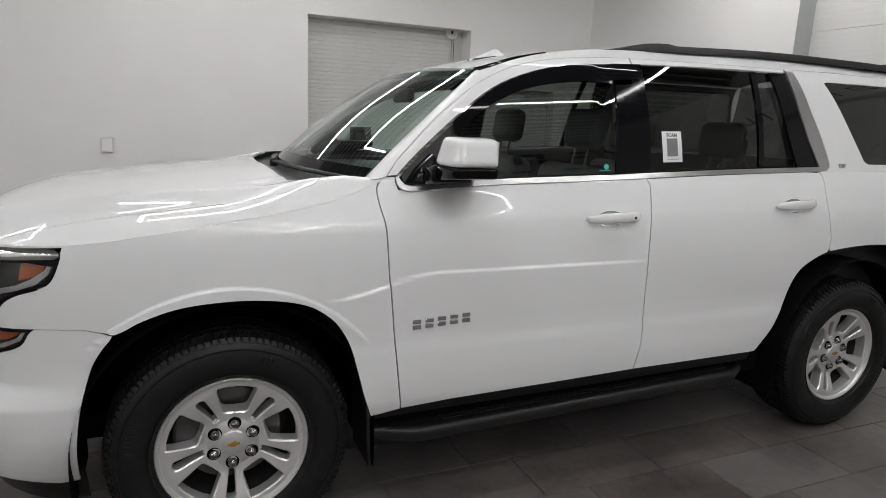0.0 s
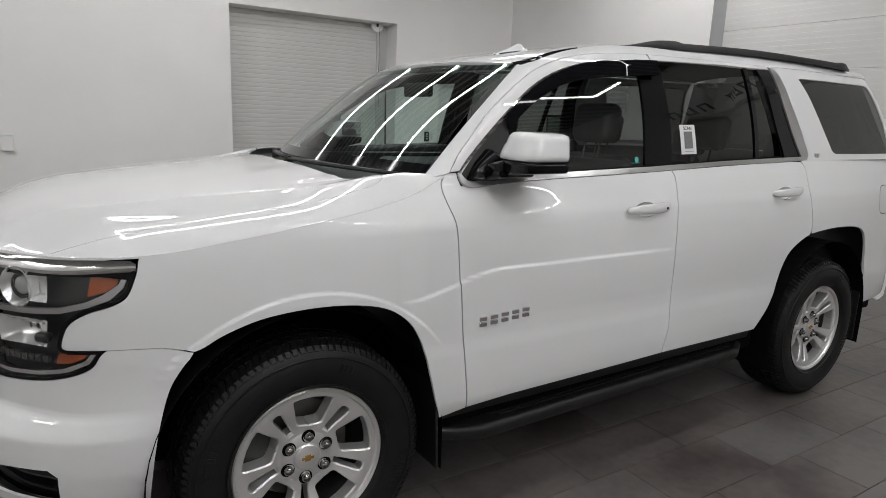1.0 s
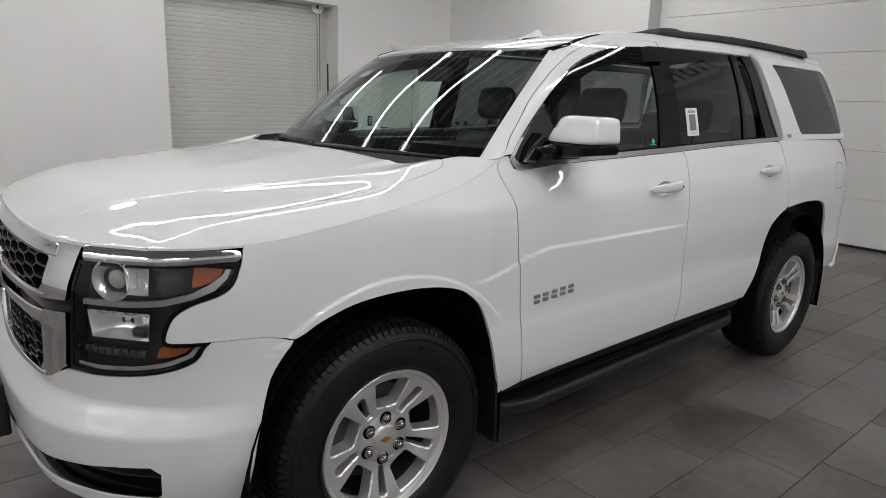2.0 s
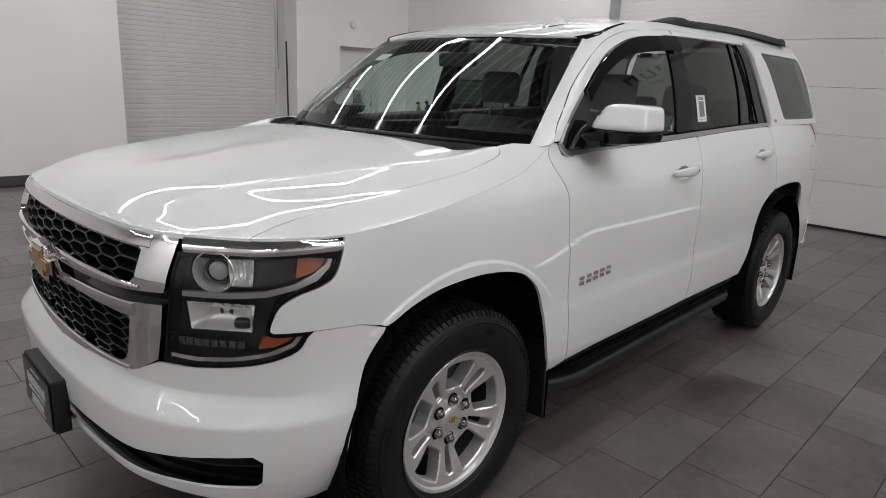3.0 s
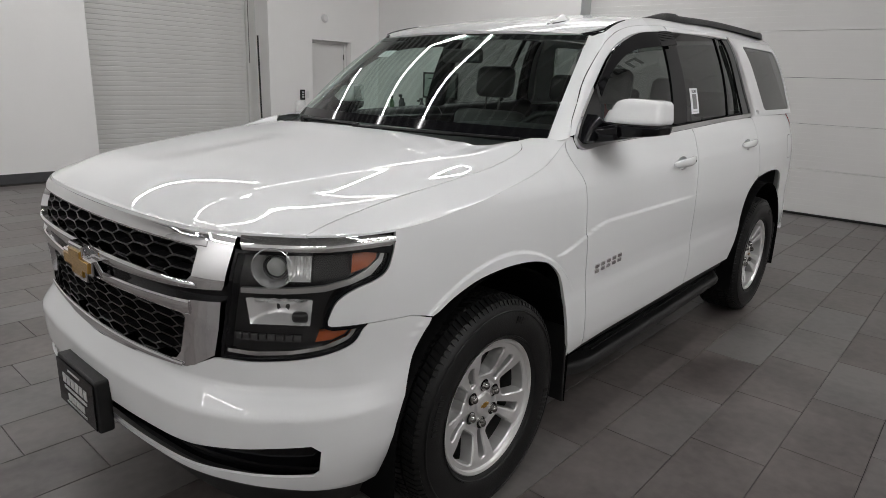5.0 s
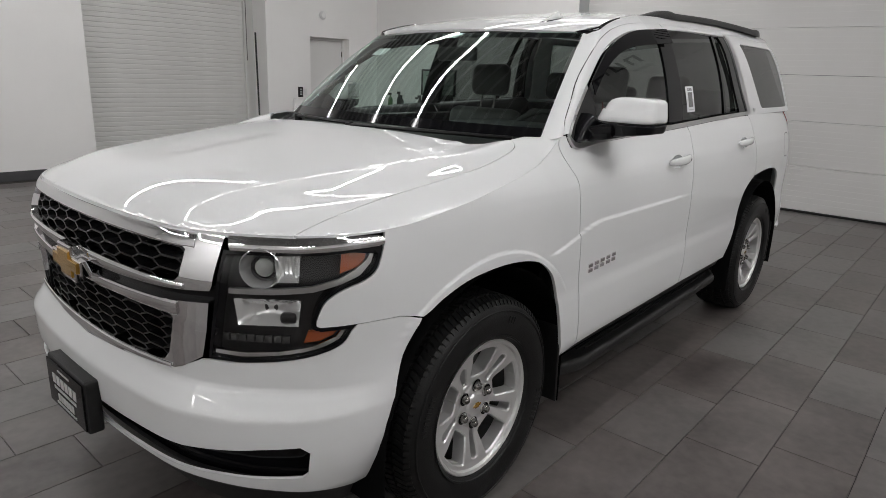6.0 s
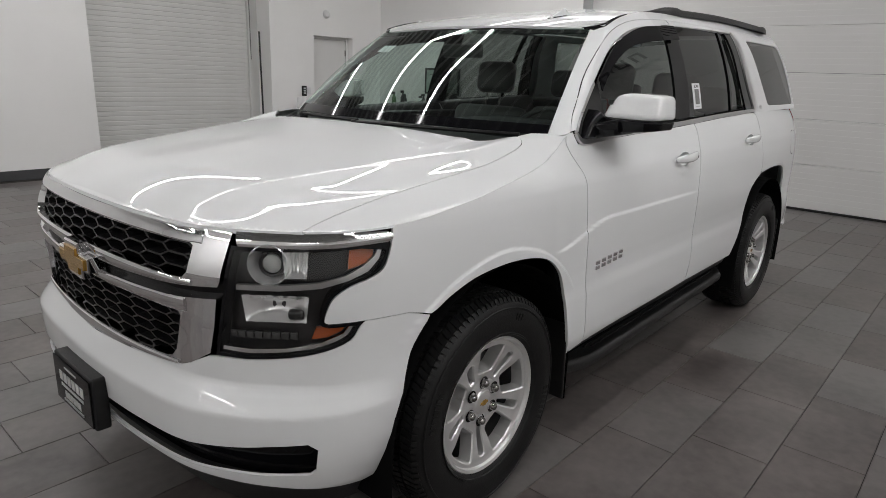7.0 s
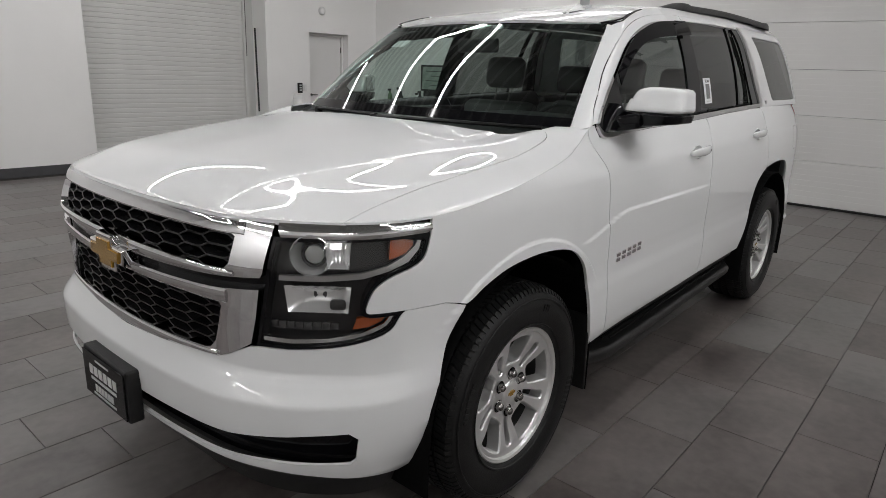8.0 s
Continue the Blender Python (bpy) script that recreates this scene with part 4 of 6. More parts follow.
def honeycomb(name, hole, z0, z1):
    """Black hexagon bars that fill one opening."""
    wx, wz, bar, bm = 0.132, 0.0310, 0.0034, bmesh.new()
    inside = lambda p: sum(((a[1] > p[1]) != (b[1] > p[1])) and p[0] < (b[0] - a[0]) * (p[1] - a[1]) / (b[1] - a[1]) + a[0] for a, b in zip(hole, hole[1:] + hole[:1])) % 2
    seen = set()
    for r in range(-1, int((z1 - z0) / wz) + 2):
        for q in range(-9, 10):
            cx, cz = q * wx * 0.75 * 1.0, z0 + (r + 0.5 * (q % 2)) * wz
            hexa = [(cx - wx / 2, cz), (cx - wx / 4, cz + wz / 2), (cx + wx / 4, cz + wz / 2), (cx + wx / 2, cz), (cx + wx / 4, cz - wz / 2), (cx - wx / 4, cz - wz / 2)]
            for a, b in zip(hexa, hexa[1:] + hexa[:1]):
                key = (round((a[0] + b[0]) * 500), round((a[1] + b[1]) * 500))
                mid = ((a[0] + b[0]) / 2, (a[1] + b[1]) / 2)
                if key in seen or not inside(mid):
                    continue
                seen.add(key)
                dx, dz = b[0] - a[0], b[1] - a[1]
                l = math.hypot(dx, dz)
                nx, nz = -dz / l * bar, dx / l * bar
                vs = []
                for depth, k in ((0.018, 0.75), (0.050, 1.3)):
                    for (px, pz), s in ((a, 1), (b, 1), (b, -1), (a, -1)):
                        p = Vector(nose(px + s * nx * k, pz + s * nz * k))
                        vs.append(bm.verts.new((p.x + depth, p.y, p.z)))
                bm.faces.new(vs[:4])
                for i in range(4):
                    bm.faces.new((vs[i], vs[4 + i], vs[4 + (i + 1) % 4], vs[(i + 1) % 4]))
    bmesh.ops.recalc_face_normals(bm, faces=bm.faces)
    return part(name, bm, LAMP_BLACK, GR, "black plastic honeycomb")


honeycomb("upper_mesh", up_hole, 0.935, 1.045)
honeycomb("lower_mesh", low_hole, 0.67, 0.86)

# emblem: a plain gold cross-shaped badge with a chrome edge
BOW = [(-0.112, -0.020), (-0.098, 0.022), (-0.052, 0.022), (-0.045, 0.048), (0.052, 0.048), (0.045, 0.022), (0.112, 0.020), (0.098, -0.022), (0.052, -0.022), (0.045, -0.048), (-0.052, -0.048), (-0.045, -0.022)]
em_x = nose(0, 0.89)[0]
place = Matrix.Translation((em_x - 0.034, 0, 0.890)) @ Matrix.Rotation(radians(-90), 4, "Z") @ Matrix.Rotation(radians(4), 4, "X")
EM = part("emblem", prism([(x * 1.10, z * 1.22) for x, z in BOW], 0.05, 0.005, place), CHROME, GR, "plain gold cross-shaped badge with chrome edge")
part("inlay", prism([(x * 0.93, z * 0.88) for x, z in BOW], 0.01, 0.003, place @ Matrix.Translation((0, -0.006, 0))), GOLD, EM)

# headlamps
strip_line = [(-0.876, 1.059), (-0.763, 1.060), (-0.646, 1.062), (-0.554, 1.067), (-0.495, 1.072), (-0.467, 1.073), (-0.459, 1.068), (-0.462, 1.055), (-0.55, 1.050), (-0.647, 1.047), (-0.76, 1.044), (-0.850, 1.043), (-0.862, 1.050)]
lamp = [(-0.890, 1.041), (-0.905, 0.92), (-0.940, 0.757), (-0.944, 0.740)] + spline(lamp_low[1:], 3) + [(-0.640, 0.842)] + spline(LAMP_REAR, 3)[::-1][1:-3] + [(-0.464, 1.052), (-0.55, 1.047), (-0.647, 1.044), (-0.76, 1.041)]
LAMP = both("headlamp", side, inset(lamp, -0.001), LAMP_BLACK, h=0.025, lift=-0.045, thick=0.0, label="clear headlamp with black housing and amber markers")
both("lens", side, inset(lamp, 0.004), CLEAR, LAMP, h=0.025, lift=-0.003, thick=0.004)
both("bezel", side, inset(lamp, 0.0015), GLOSS, LAMP, h=0.03, lift=-0.001, thick=0.045, hole=inset(lamp, 0.010))


def strip_fn(a, v):
    """The convex chrome strip over the lamp."""
    z = 1.0400 + 0.008 * step(-0.7, -0.46, a) + v * (0.0345 - 0.006 * step(-0.6, -0.46, a))
    p = side(a, z)
    x, y, nx, ny = plan(a)
    o = 0.003 + 0.006 * math.sin(math.pi * min(1, max(0, v))) ** 0.8
    return (p[0] + nx * o, p[1] - ny * o, z)


both("top_strip", strip_fn, [(-0.868, 0), (-0.475, 0), (-0.462, 0.3), (-0.462, 0.75), (-0.475, 1), (-0.878, 1)], CHROME, LAMP, h=0.03, hv=0.125, label="bright chrome strip")
both("divider", side, [(-0.872, 0.943), (-0.76, 0.945), (-0.66, 0.953), (-0.59, 0.970), (-0.545, 0.990), (-0.508, 1.015), (-0.490, 1.045), (-0.482, 1.042), (-0.497, 1.005), (-0.53, 0.975), (-0.585, 0.955), (-0.655, 0.938), (-0.76, 0.930), (-0.873, 0.929)], SATIN, LAMP, h=0.03, hv=0.01, lift=-0.012, label="silver light guide")
both("lower_trim", side, [(-0.925, 0.766), (-0.84, 0.764), (-0.75, 0.770), (-0.66, 0.786), (-0.60, 0.810), (-0.578, 0.835), (-0.568, 0.833), (-0.590, 0.802), (-0.65, 0.776), (-0.75, 0.758), (-0.84, 0.752), (-0.925, 0.754)], CHROME, LAMP, h=0.03, hv=0.01, lift=-0.010)
both("amber_marker", side, [(-0.578, 1.038), (-0.505, 1.046), (-0.512, 1.015), (-0.535, 0.998), (-0.585, 0.985)], AMBER, LAMP, h=0.02, lift=-0.018, label="amber side marker")
both("amber_reflector", side, [(-0.672, 0.826), (-0.586, 0.835), (-0.605, 0.815), (-0.64, 0.800), (-0.684, 0.795)], AMBER, LAMP, h=0.02, lift=-0.016, label="amber turn reflector")


def lamp_piece(name, a, z, fn, mat):
    """Places something made round the origin (facing -y) at a point of the lamp."""
    for m in (False, True):
        p, q = Vector(side(a, z)), Vector(side(a + 0.01, z))
        ang = math.atan2(q.y - p.y, q.x - p.x)
        mtx = Matrix.Translation(p) @ Matrix.Rotation(ang, 4, "Z")
        bm = fn()
        bmesh.ops.transform(bm, matrix=mtx, verts=bm.verts)
        if m:
            bmesh.ops.scale(bm, vec=(1, -1, 1), verts=bm.verts)
            bmesh.ops.reverse_faces(bm, faces=bm.faces)
        part(name, bm, mat, LAMP[m], smooth=True)


def dish(w, h, deep, taper=1.0):
    """A shallow faceted reflector with a rim, facing -y."""
    bm, n, m, g = bmesh.new(), 12, 8, []
    for i in range(n + 1):
        row = []
        for j in range(m + 1):
            u, v = 2 * i / n - 1, 2 * j / m - 1
            facet = 0.0045 * (i % 2) * (0.4 + 0.6 * j / m)
            row.append(bm.verts.new((u * w * (taper + (1 - taper) * (v + 1) / 2), 0.010 + deep * (1 - max(abs(u), abs(v)) ** 2.2) + facet, v * h)))
        g.append(row)
    for i in range(n):
        for j in range(m):
            bm.faces.new((g[i][j], g[i + 1][j], g[i + 1][j + 1], g[i][j + 1]))
    bmesh.ops.recalc_face_normals(bm, faces=bm.faces)
    return bm


lamp_piece("projector_bowl", -0.790, 0.996, lambda: lathe([(0.054, 0.010), (0.052, 0.008), (0.048, 0.018), (0.040, 0.030), (0.030, 0.038)], 32, "y"), MIRROR_BOWL)
lamp_piece("projector_lens", -0.782, 0.997, lambda: lathe([(0.0, 0.012), (0.014, 0.014), (0.024, 0.021), (0.0275, 0.038)], 28, "y"), LENS_GREY)
lamp_piece("projector_ring", -0.782, 0.997, lambda: lathe([(0.0275, 0.036), (0.028, 0.020), (0.034, 0.018), (0.037, 0.036)], 32, "y"), LAMP_BLACK)
lamp_piece("reflector_side", -0.720, 1.002, lambda: dish(0.034, 0.040, 0.022, 0.8), MIRROR_BOWL)
lamp_piece("low_reflector", -0.772, 0.882, lambda: dish(0.086, 0.036, 0.034, 0.9), MIRROR_BOWL)
lamp_piece("low_bulb_hood", -0.722, 0.866, lambda: box(-0.022, 0.022, 0.012, 0.04, -0.016, 0.012, 0.010, 3), LAMP_BLACK)
for k in range(8):
    lamp_piece("running_light_rib", -0.90 + 0.024 * k, 0.798, lambda: box(-0.0095, 0.0095, 0.026, 0.04, -0.009, 0.010, 0.002), RIB_GREY)

# ---- wheels ----
SPOKE = []


def spoke_pair(parent):
    """A fifth of the wheel's face: two bars joined at hub and rim, the machined face chamfered down to the cast openings."""
    if SPOKE:
        ob = new("double_spoke", SPOKE[0])
        ob.parent = parent
        return ob
    ca, sa = math.cos(radians(36)), math.sin(radians(36))

    def by_window(r, w):
        """A point at distance r along the middle of the next opening and w short of it."""
        return (r * sa - w * ca, r * ca + w * sa)
    edge = [(0.236 * math.sin(radians(a)), 0.236 * math.cos(radians(a))) for a in np.linspace(-36, 36, 13)]
    right = [by_window(0.214, 0.0), by_window(0.211, 0.040)] + spline([by_window(0.205, 0.062), by_window(0.199, 0.067), by_window(0.188, 0.066)], 3) + spline([by_window(0.118, 0.045), by_window(0.109, 0.040), by_window(0.1045, 0.030)], 3) + [by_window(0.104, 0.0)]
    low = [(0.085 * math.sin(radians(a)), 0.085 * math.cos(radians(a))) for a in (36, 18, 0, -18, -36)]
    outline = edge + right + low + [(-x, z) for x, z in right[::-1]]
    slot = [(-0.0125, 0.094), (0.0125, 0.094), (0.0175, 0.150), (0.0195, 0.178)] + [(0.0195 * math.cos(a), 0.186 + 0.015 * math.sin(a)) for a in np.linspace(0, math.pi, 9)] + [(-0.0195, 0.178), (-0.0175, 0.150)]
    face = lambda x, z: (x, -0.077 - 0.027 * step(0.09, 0.215, math.hypot(x, z)) , z)
    ob = skin("double_spoke", face, outline, ALLOY, parent, h=0.012, thick=0.048, hole=slot, bevel=0.0045)
    SPOKE.append(ob.data)
    return ob


def wheel(x, y, spin):
    t = part("wheel", lathe([(0.05, 0.10), (0.20, 0.10), (0.215, 0.05), (0.235, -0.10), (0.238, -0.105)], 48, "y"), ALLOY_SHADED, CAR, "six-lug alloy wheel with five double spokes", True)
    t.location = (x, y, 0.392)
    t.rotation_euler = (0, radians(spin), 0)
    if y > 0:
        t.rotation_euler = (0, radians(spin), radians(180))
    prof = [(0.232, 0.11), (0.245, 0.125), (0.30, 0.138), (0.345, 0.134), (0.374, 0.115), (0.382, 0.10), (0.384, 0.0), (0.382, -0.10), (0.374, -0.115), (0.362, -0.126), (0.345, -0.133), (0.325, -0.1365), (0.30, -0.137), (0.272, -0.132), (0.252, -0.124), (0.243, -0.114), (0.232, -0.10)]
    part("tyre", lathe(prof, 96, "y"), RUBBER, t, "black rubber tyre with blocky tread", True, 50)
    # tread blocks and shoulder lugs
    bm = bmesh.new()
    n = 104
    for k in range(n):
        for row, (h0, h1, off, w) in enumerate(((-0.112, -0.076, 0.0, 0.74), (-0.067, -0.027, 0.5, 0.78), (-0.019, 0.019, 0.2, 0.86), (0.027, 0.067, 0.7, 0.78), (0.076, 0.112, 0.4, 0.74))):
            a0, a1 = 2 * math.pi * (k + off) / n, 2 * math.pi * (k + off + w) / n
            skew = 0.012 * (1 if row % 2 else -1)
            vs = []
            for r in (0.3925, 0.378):
                for a, hh in ((a0, h0), (a1, h0), (a1 + skew * 3, h1), (a0 + skew * 3, h1)):
                    rr = r - (0.010 if abs(hh) > 0.10 else 0.0) + 0.0
                    vs.append(bm.verts.new((rr * math.cos(a), hh, rr * math.sin(a))))
            bm.faces.new(vs[:4])
            for i in range(4):
                bm.faces.new((vs[i], vs[4 + i], vs[4 + (i + 1) % 4], vs[(i + 1) % 4]))
        for s in (-1, 1):
            a0, a1 = 2 * math.pi * (k + (0.0 if s < 0 else 0.4)) / n, 2 * math.pi * (k + (0.0 if s < 0 else 0.4) + 0.62) / n
            vs = []
            for d in (0.0, -0.006):
                for a, r, hh in ((a0, 0.383, 0.112), (a1, 0.383, 0.112), (a1, 0.368, 0.122), (a0, 0.368, 0.122)):
                    vs.append(bm.verts.new(((r + d) * math.cos(a), s * (hh + 0.002 + d), (r + d) * math.sin(a))))
            bm.faces.new(vs[:4])
            for i in range(4):
                bm.faces.new((vs[i], vs[4 + i], vs[4 + (i + 1) % 4], vs[(i + 1) % 4]))
    bmesh.ops.recalc_face_normals(bm, faces=bm.faces)
    tagged(part("tread", bm, RUBBER, t), kind="stuff")
    # fine raised rings and plain lettering bars on the side wall
    part("sidewall_ring", lathe([(0.352, -0.1335), (0.350, -0.1365), (0.346, -0.1365), (0.344, -0.134)], 96, "y", bm=lathe([(0.262, -0.129), (0.260, -0.1325), (0.256, -0.1305), (0.254, -0.126)], 96, "y")), RUBBER, t)
    bm = None
    for a0, cnt, wd in ((-12, 7, 2.4), (168, 7, 2.4), (75, 3, 2.0)):
        for k in range(cnt):
            a = radians(a0 + (k - cnt / 2) * wd * 1.45)
            m = Matrix.Rotation(-a, 4, "Y") @ Matrix.Translation((0.318, -0.1375, 0)) @ Matrix.Rotation(radians(-4), 4, "Z")
            bm = box(-0.013, 0.013, -0.0016, 0.002, -radians(wd) * 0.318 / 2, radians(wd) * 0.318 / 2, 0.001, 1, m, bm)
    tagged(part("sidewall_relief", bm, RUBBER, t), kind="stuff")
    part("rim_lip", lathe([(0.246, -0.102), (0.247, -0.112), (0.240, -0.118), (0.231, -0.114), (0.226, -0.100), (0.222, -0.05)], 96, "y"), ALLOY, t, "machined bright rim edge", True)
    part("brake_disc", lathe([(0.06, 0.0), (0.165, 0.0), (0.168, 0.004), (0.168, 0.022), (0.06, 0.022)], 48, "y", (0, 0.0, 0)), STEEL, t, "", True)
    part("caliper", box(-0.19, -0.10, -0.03, 0.04, -0.09, 0.09, 0.012), ALLOY_SHADED, t)
    # spokes: five cast pairs, each with a closed slot, between five openings
    hub = part("hub", lathe([(0.0, -0.086), (0.040, -0.086), (0.046, -0.080), (0.088, -0.076), (0.102, -0.066), (0.104, -0.03), (0.06, 0.02)], 60, "y"), ALLOY, t, "", True)
    for k in range(5):
        sp = spoke_pair(t)
        sp.rotation_euler = (0, radians(72 * k + 180), 0)
    for k in range(6):
        a = radians(60 * k)
        c = (0.070 * math.sin(a), 0, 0.070 * math.cos(a))
        part("lug_nut", lathe([(0.0, -0.100), (0.006, -0.0992), (0.0115, -0.096), (0.0145, -0.090), (0.0155, -0.074)], 16, "y", c), LUG, t, "", True)
        # black ring on the hub's face, drawn for the shade in the nut's hole
        part("lug_recess", lathe([(0.0225, -0.0800), (0.0185, -0.0790), (0.0150, -0.0775)], 20, "y", c), GLOSS, t)
    cap = part("hub_cap", lathe([(0.0, -0.0895), (0.030, -0.089), (0.038, -0.0865), (0.040, -0.080)], 32, "y"), ALLOY, t, "silver hub cap with a small gold badge", True)
    part("cap_badge", prism([(x * 0.18, z * 0.20) for x, z in BOW], 0.006, 0, Matrix.Translation((0, -0.0915, 0)) @ Matrix.Rotation(radians(-spin), 4, "Y")), GOLD, t)
    return t


for x in (0.0, 2.946):
    for y in (-0.812, 0.812):
        wheel(x, y, 4 if x == 0 else 12)


def liner(cx, s):
    """A dark wheel housing: an arched shell, closed inboard."""
    bm = bmesh.new()
    n, rings = 24, []
    for y in (0.945, 0.55):
        rings.append([bm.verts.new((cx + 0.475 * math.cos(math.pi * k / n), s * y, 0.40 + 0.49 * math.sin(math.pi * k / n))) for k in range(n + 1)])
    for k in range(n):
        bm.faces.new((rings[0][k], rings[0][k + 1], rings[1][k + 1], rings[1][k]))
    bm.faces.new(rings[1])
    for k in (0, n):
        a, b = rings[0][k], rings[1][k]
        c, d = bm.verts.new((a.co.x, a.co.y, 0.24)), bm.verts.new((b.co.x, b.co.y, 0.24))
        bm.faces.new((a, b, d, c))
    part("wheel_liner", bm, WELL, CAR)


for cx in (0.0, 2.946):
    for s in (-1, 1):
        liner(cx, s)
part("underbody", box(0.50, 2.45, -0.86, 0.86, 0.34, 0.50, 0.02, bm=box(-0.72, 3.85, -0.55, 0.55, 0.30, 0.55, 0.02, bm=box(3.44, 3.85, -0.80, 0.80, 0.36, 0.6, 0.02))), WELL, CAR)
part("axle", tube([(2.946, -0.7, 0.40), (2.946, 0.7, 0.40)], 0.05, 10), WELL, CAR)


# mud flaps and running boards
def flap(cx, s, x, y0, y1, z0, z1, lean):
    bm = box(-0.006, 0.006, y0, y1, z0, z1, 0.004)
    bmesh.ops.translate(bm, vec=(x, 0, 0), verts=bm.verts)
    for v in bm.verts:
        v.co.x += lean * (z1 - v.co.z)
        v.co.y *= s
    if s < 0:
        bmesh.ops.reverse_faces(bm, faces=bm.faces)
    part("mud_flap", bm, BLACK, CAR, "black plastic mud flap")


for s in (-1, 1):
    flap(0, s, 0.445, 0.73, 0.946, 0.245, 0.57, 0.045)
    flap(0, s, 3.400, 0.70, 0.925, 0.255, 0.66, 0.02)


def running_board(s):
    """A moulded step that rises a little to the tail, with a rounded nose and ribs along its tread."""
    tread = lambda x: 0.362 + 0.026 * (x - 0.78)
    base = box(0.62, 2.20, min(s * 0.70, s * 0.86), max(s * 0.70, s * 0.86), -0.036, -0.010, 0.006)
    for v in base.verts:
        v.co.z += tread(v.co.x)
    t = part("running_board", base, BLACK, CAR, "black ribbed plastic running board")
    bm, rings, n = bmesh.new(), [], 36
    for k in range(n + 1):
        x = 0.462 + (2.30 - 0.462) * k / n
        e = step(0.462, 0.70, x) * step(2.30, 2.20, x)
        yo, zt = 0.895 + 0.056 * e, tread(x) + 0.012 * step(0.60, 0.462, x)
        sec = [(0.77, zt + 0.003), (yo - 0.034, zt - 0.001), (yo - 0.026, zt + 0.004), (yo - 0.010, zt + 0.002), (yo - 0.002, zt - 0.006), (yo, zt - 0.016), (yo - 0.003, zt - 0.036), (yo - 0.014, zt - 0.052), (yo - 0.05, zt - 0.058), (0.79, zt - 0.058)]
        rings.append([bm.verts.new((x, y, z)) for y, z in sec])
    for a, b in zip(rings, rings[1:]):
        for i in range(len(a) - 1):
            bm.faces.new((a[i], a[i + 1], b[i + 1], b[i]))
    bm.faces.new(rings[0])
    bm.faces.new(rings[-1])
    bmesh.ops.recalc_face_normals(bm, faces=bm.faces)
    bmesh.ops.scale(bm, vec=(1, s, 1), verts=bm.verts)
    if s < 0:
        bmesh.ops.reverse_faces(bm, faces=bm.faces)
    part("step_shell", bm, BLACK, t, "", True, 40)
    for j in range(5):
        y = 0.800 + 0.022 * j
        r = box(0.64 + 0.03 * j, 2.20, min(s * y, s * (y + 0.010)), max(s * y, s * (y + 0.010)), -0.002, 0.0055, 0.002)
        for v in r.verts:
            v.co.z += tread(v.co.x)
        part("step_rib", r, RUBBER, t)
    for x in (0.75, 1.4, 2.05):
        part("bracket", box(x - 0.03, x + 0.03, min(s * 0.6, s * 0.85), max(s * 0.6, s * 0.85), tread(x) - 0.055, tread(x) - 0.036), WELL, t)


running_board(-1)
running_board(1)


# door handles, mirrors, roof rails, fin, wipers, badges
def handle(x, z, parent, m):
    s = 1 if m else -1
    y0 = -side(x, z)[1]
    bm = bmesh.new()
    rings = []
    for k in range(25):
        u = 2 * k / 24 - 1
        e = max(0.0, 1 - abs(u) ** 9) ** 0.5
        hz, hy = (0.017 + 0.004 * (1 - u * u) + 0.003 * u) * (0.25 + 0.75 * e), 0.012 * (0.25 + 0.75 * e)
        yc = 0.016 * u * u - 0.004
        rings.append([bm.verts.new((0.128 * u, yc + hy * math.copysign(abs(math.cos(q)) ** 0.7, math.cos(q)) * (1 if math.cos(q) < 0 else 0.6), hz * math.copysign(abs(math.sin(q)) ** 0.7, math.sin(q)))) for q in np.linspace(0, 2 * math.pi, 16, endpoint=False)])
    for a, b in zip(rings, rings[1:]):
        for i in range(16):
            bm.faces.new((a[i], a[(i + 1) % 16], b[(i + 1) % 16], b[i]))
    bm.faces.new(rings[0])
    bm.faces.new(rings[-1])
    bmesh.ops.recalc_face_normals(bm, faces=bm.faces)
    mt = Matrix.Translation((x, s * (y0 + 0.022), z)) @ Matrix.Rotation(radians(-2), 4, "Y")
    if m:
        bmesh.ops.scale(bm, vec=(1, -1, 1), verts=bm.verts)
        bmesh.ops.reverse_faces(bm, faces=bm.faces)
    bmesh.ops.transform(bm, matrix=mt, verts=bm.verts)
    h = part("door_handle", bm, PAINT, parent, "white pull handle", True, 50)
    c = lathe([(0.0, 0.034), (0.020, 0.032), (0.042, 0.022), (0.054, 0.008), (0.0590, 0.001), (0.0615, 0.003)], 28, "y")
    bmesh.ops.scale(c, vec=(1.12, 1, 0.53), verts=c.verts)
    bmesh.ops.transform(c, matrix=Matrix.Translation((x - 0.005, s * (y0 - 0.001), z - 0.006)) @ Matrix.Rotation(radians(0 if not m else 180), 4, "Z"), verts=c.verts)
    part("handle_cup", c, PAINT, h, "", True)
    return h


for m in (0, 1):
    handle(1.435, 1.136, FDOOR[m], m)
    handle(2.460, 1.172, RDOOR[m], m)
hx, hz = 1.527, 1.136
part("key_lock", lathe([(0.0, -0.003), (0.006, -0.003), (0.007, 0.004)], 14, "y", (hx, side(hx, hz)[1] - 0.026, hz)), BLACK, FDOOR[0])


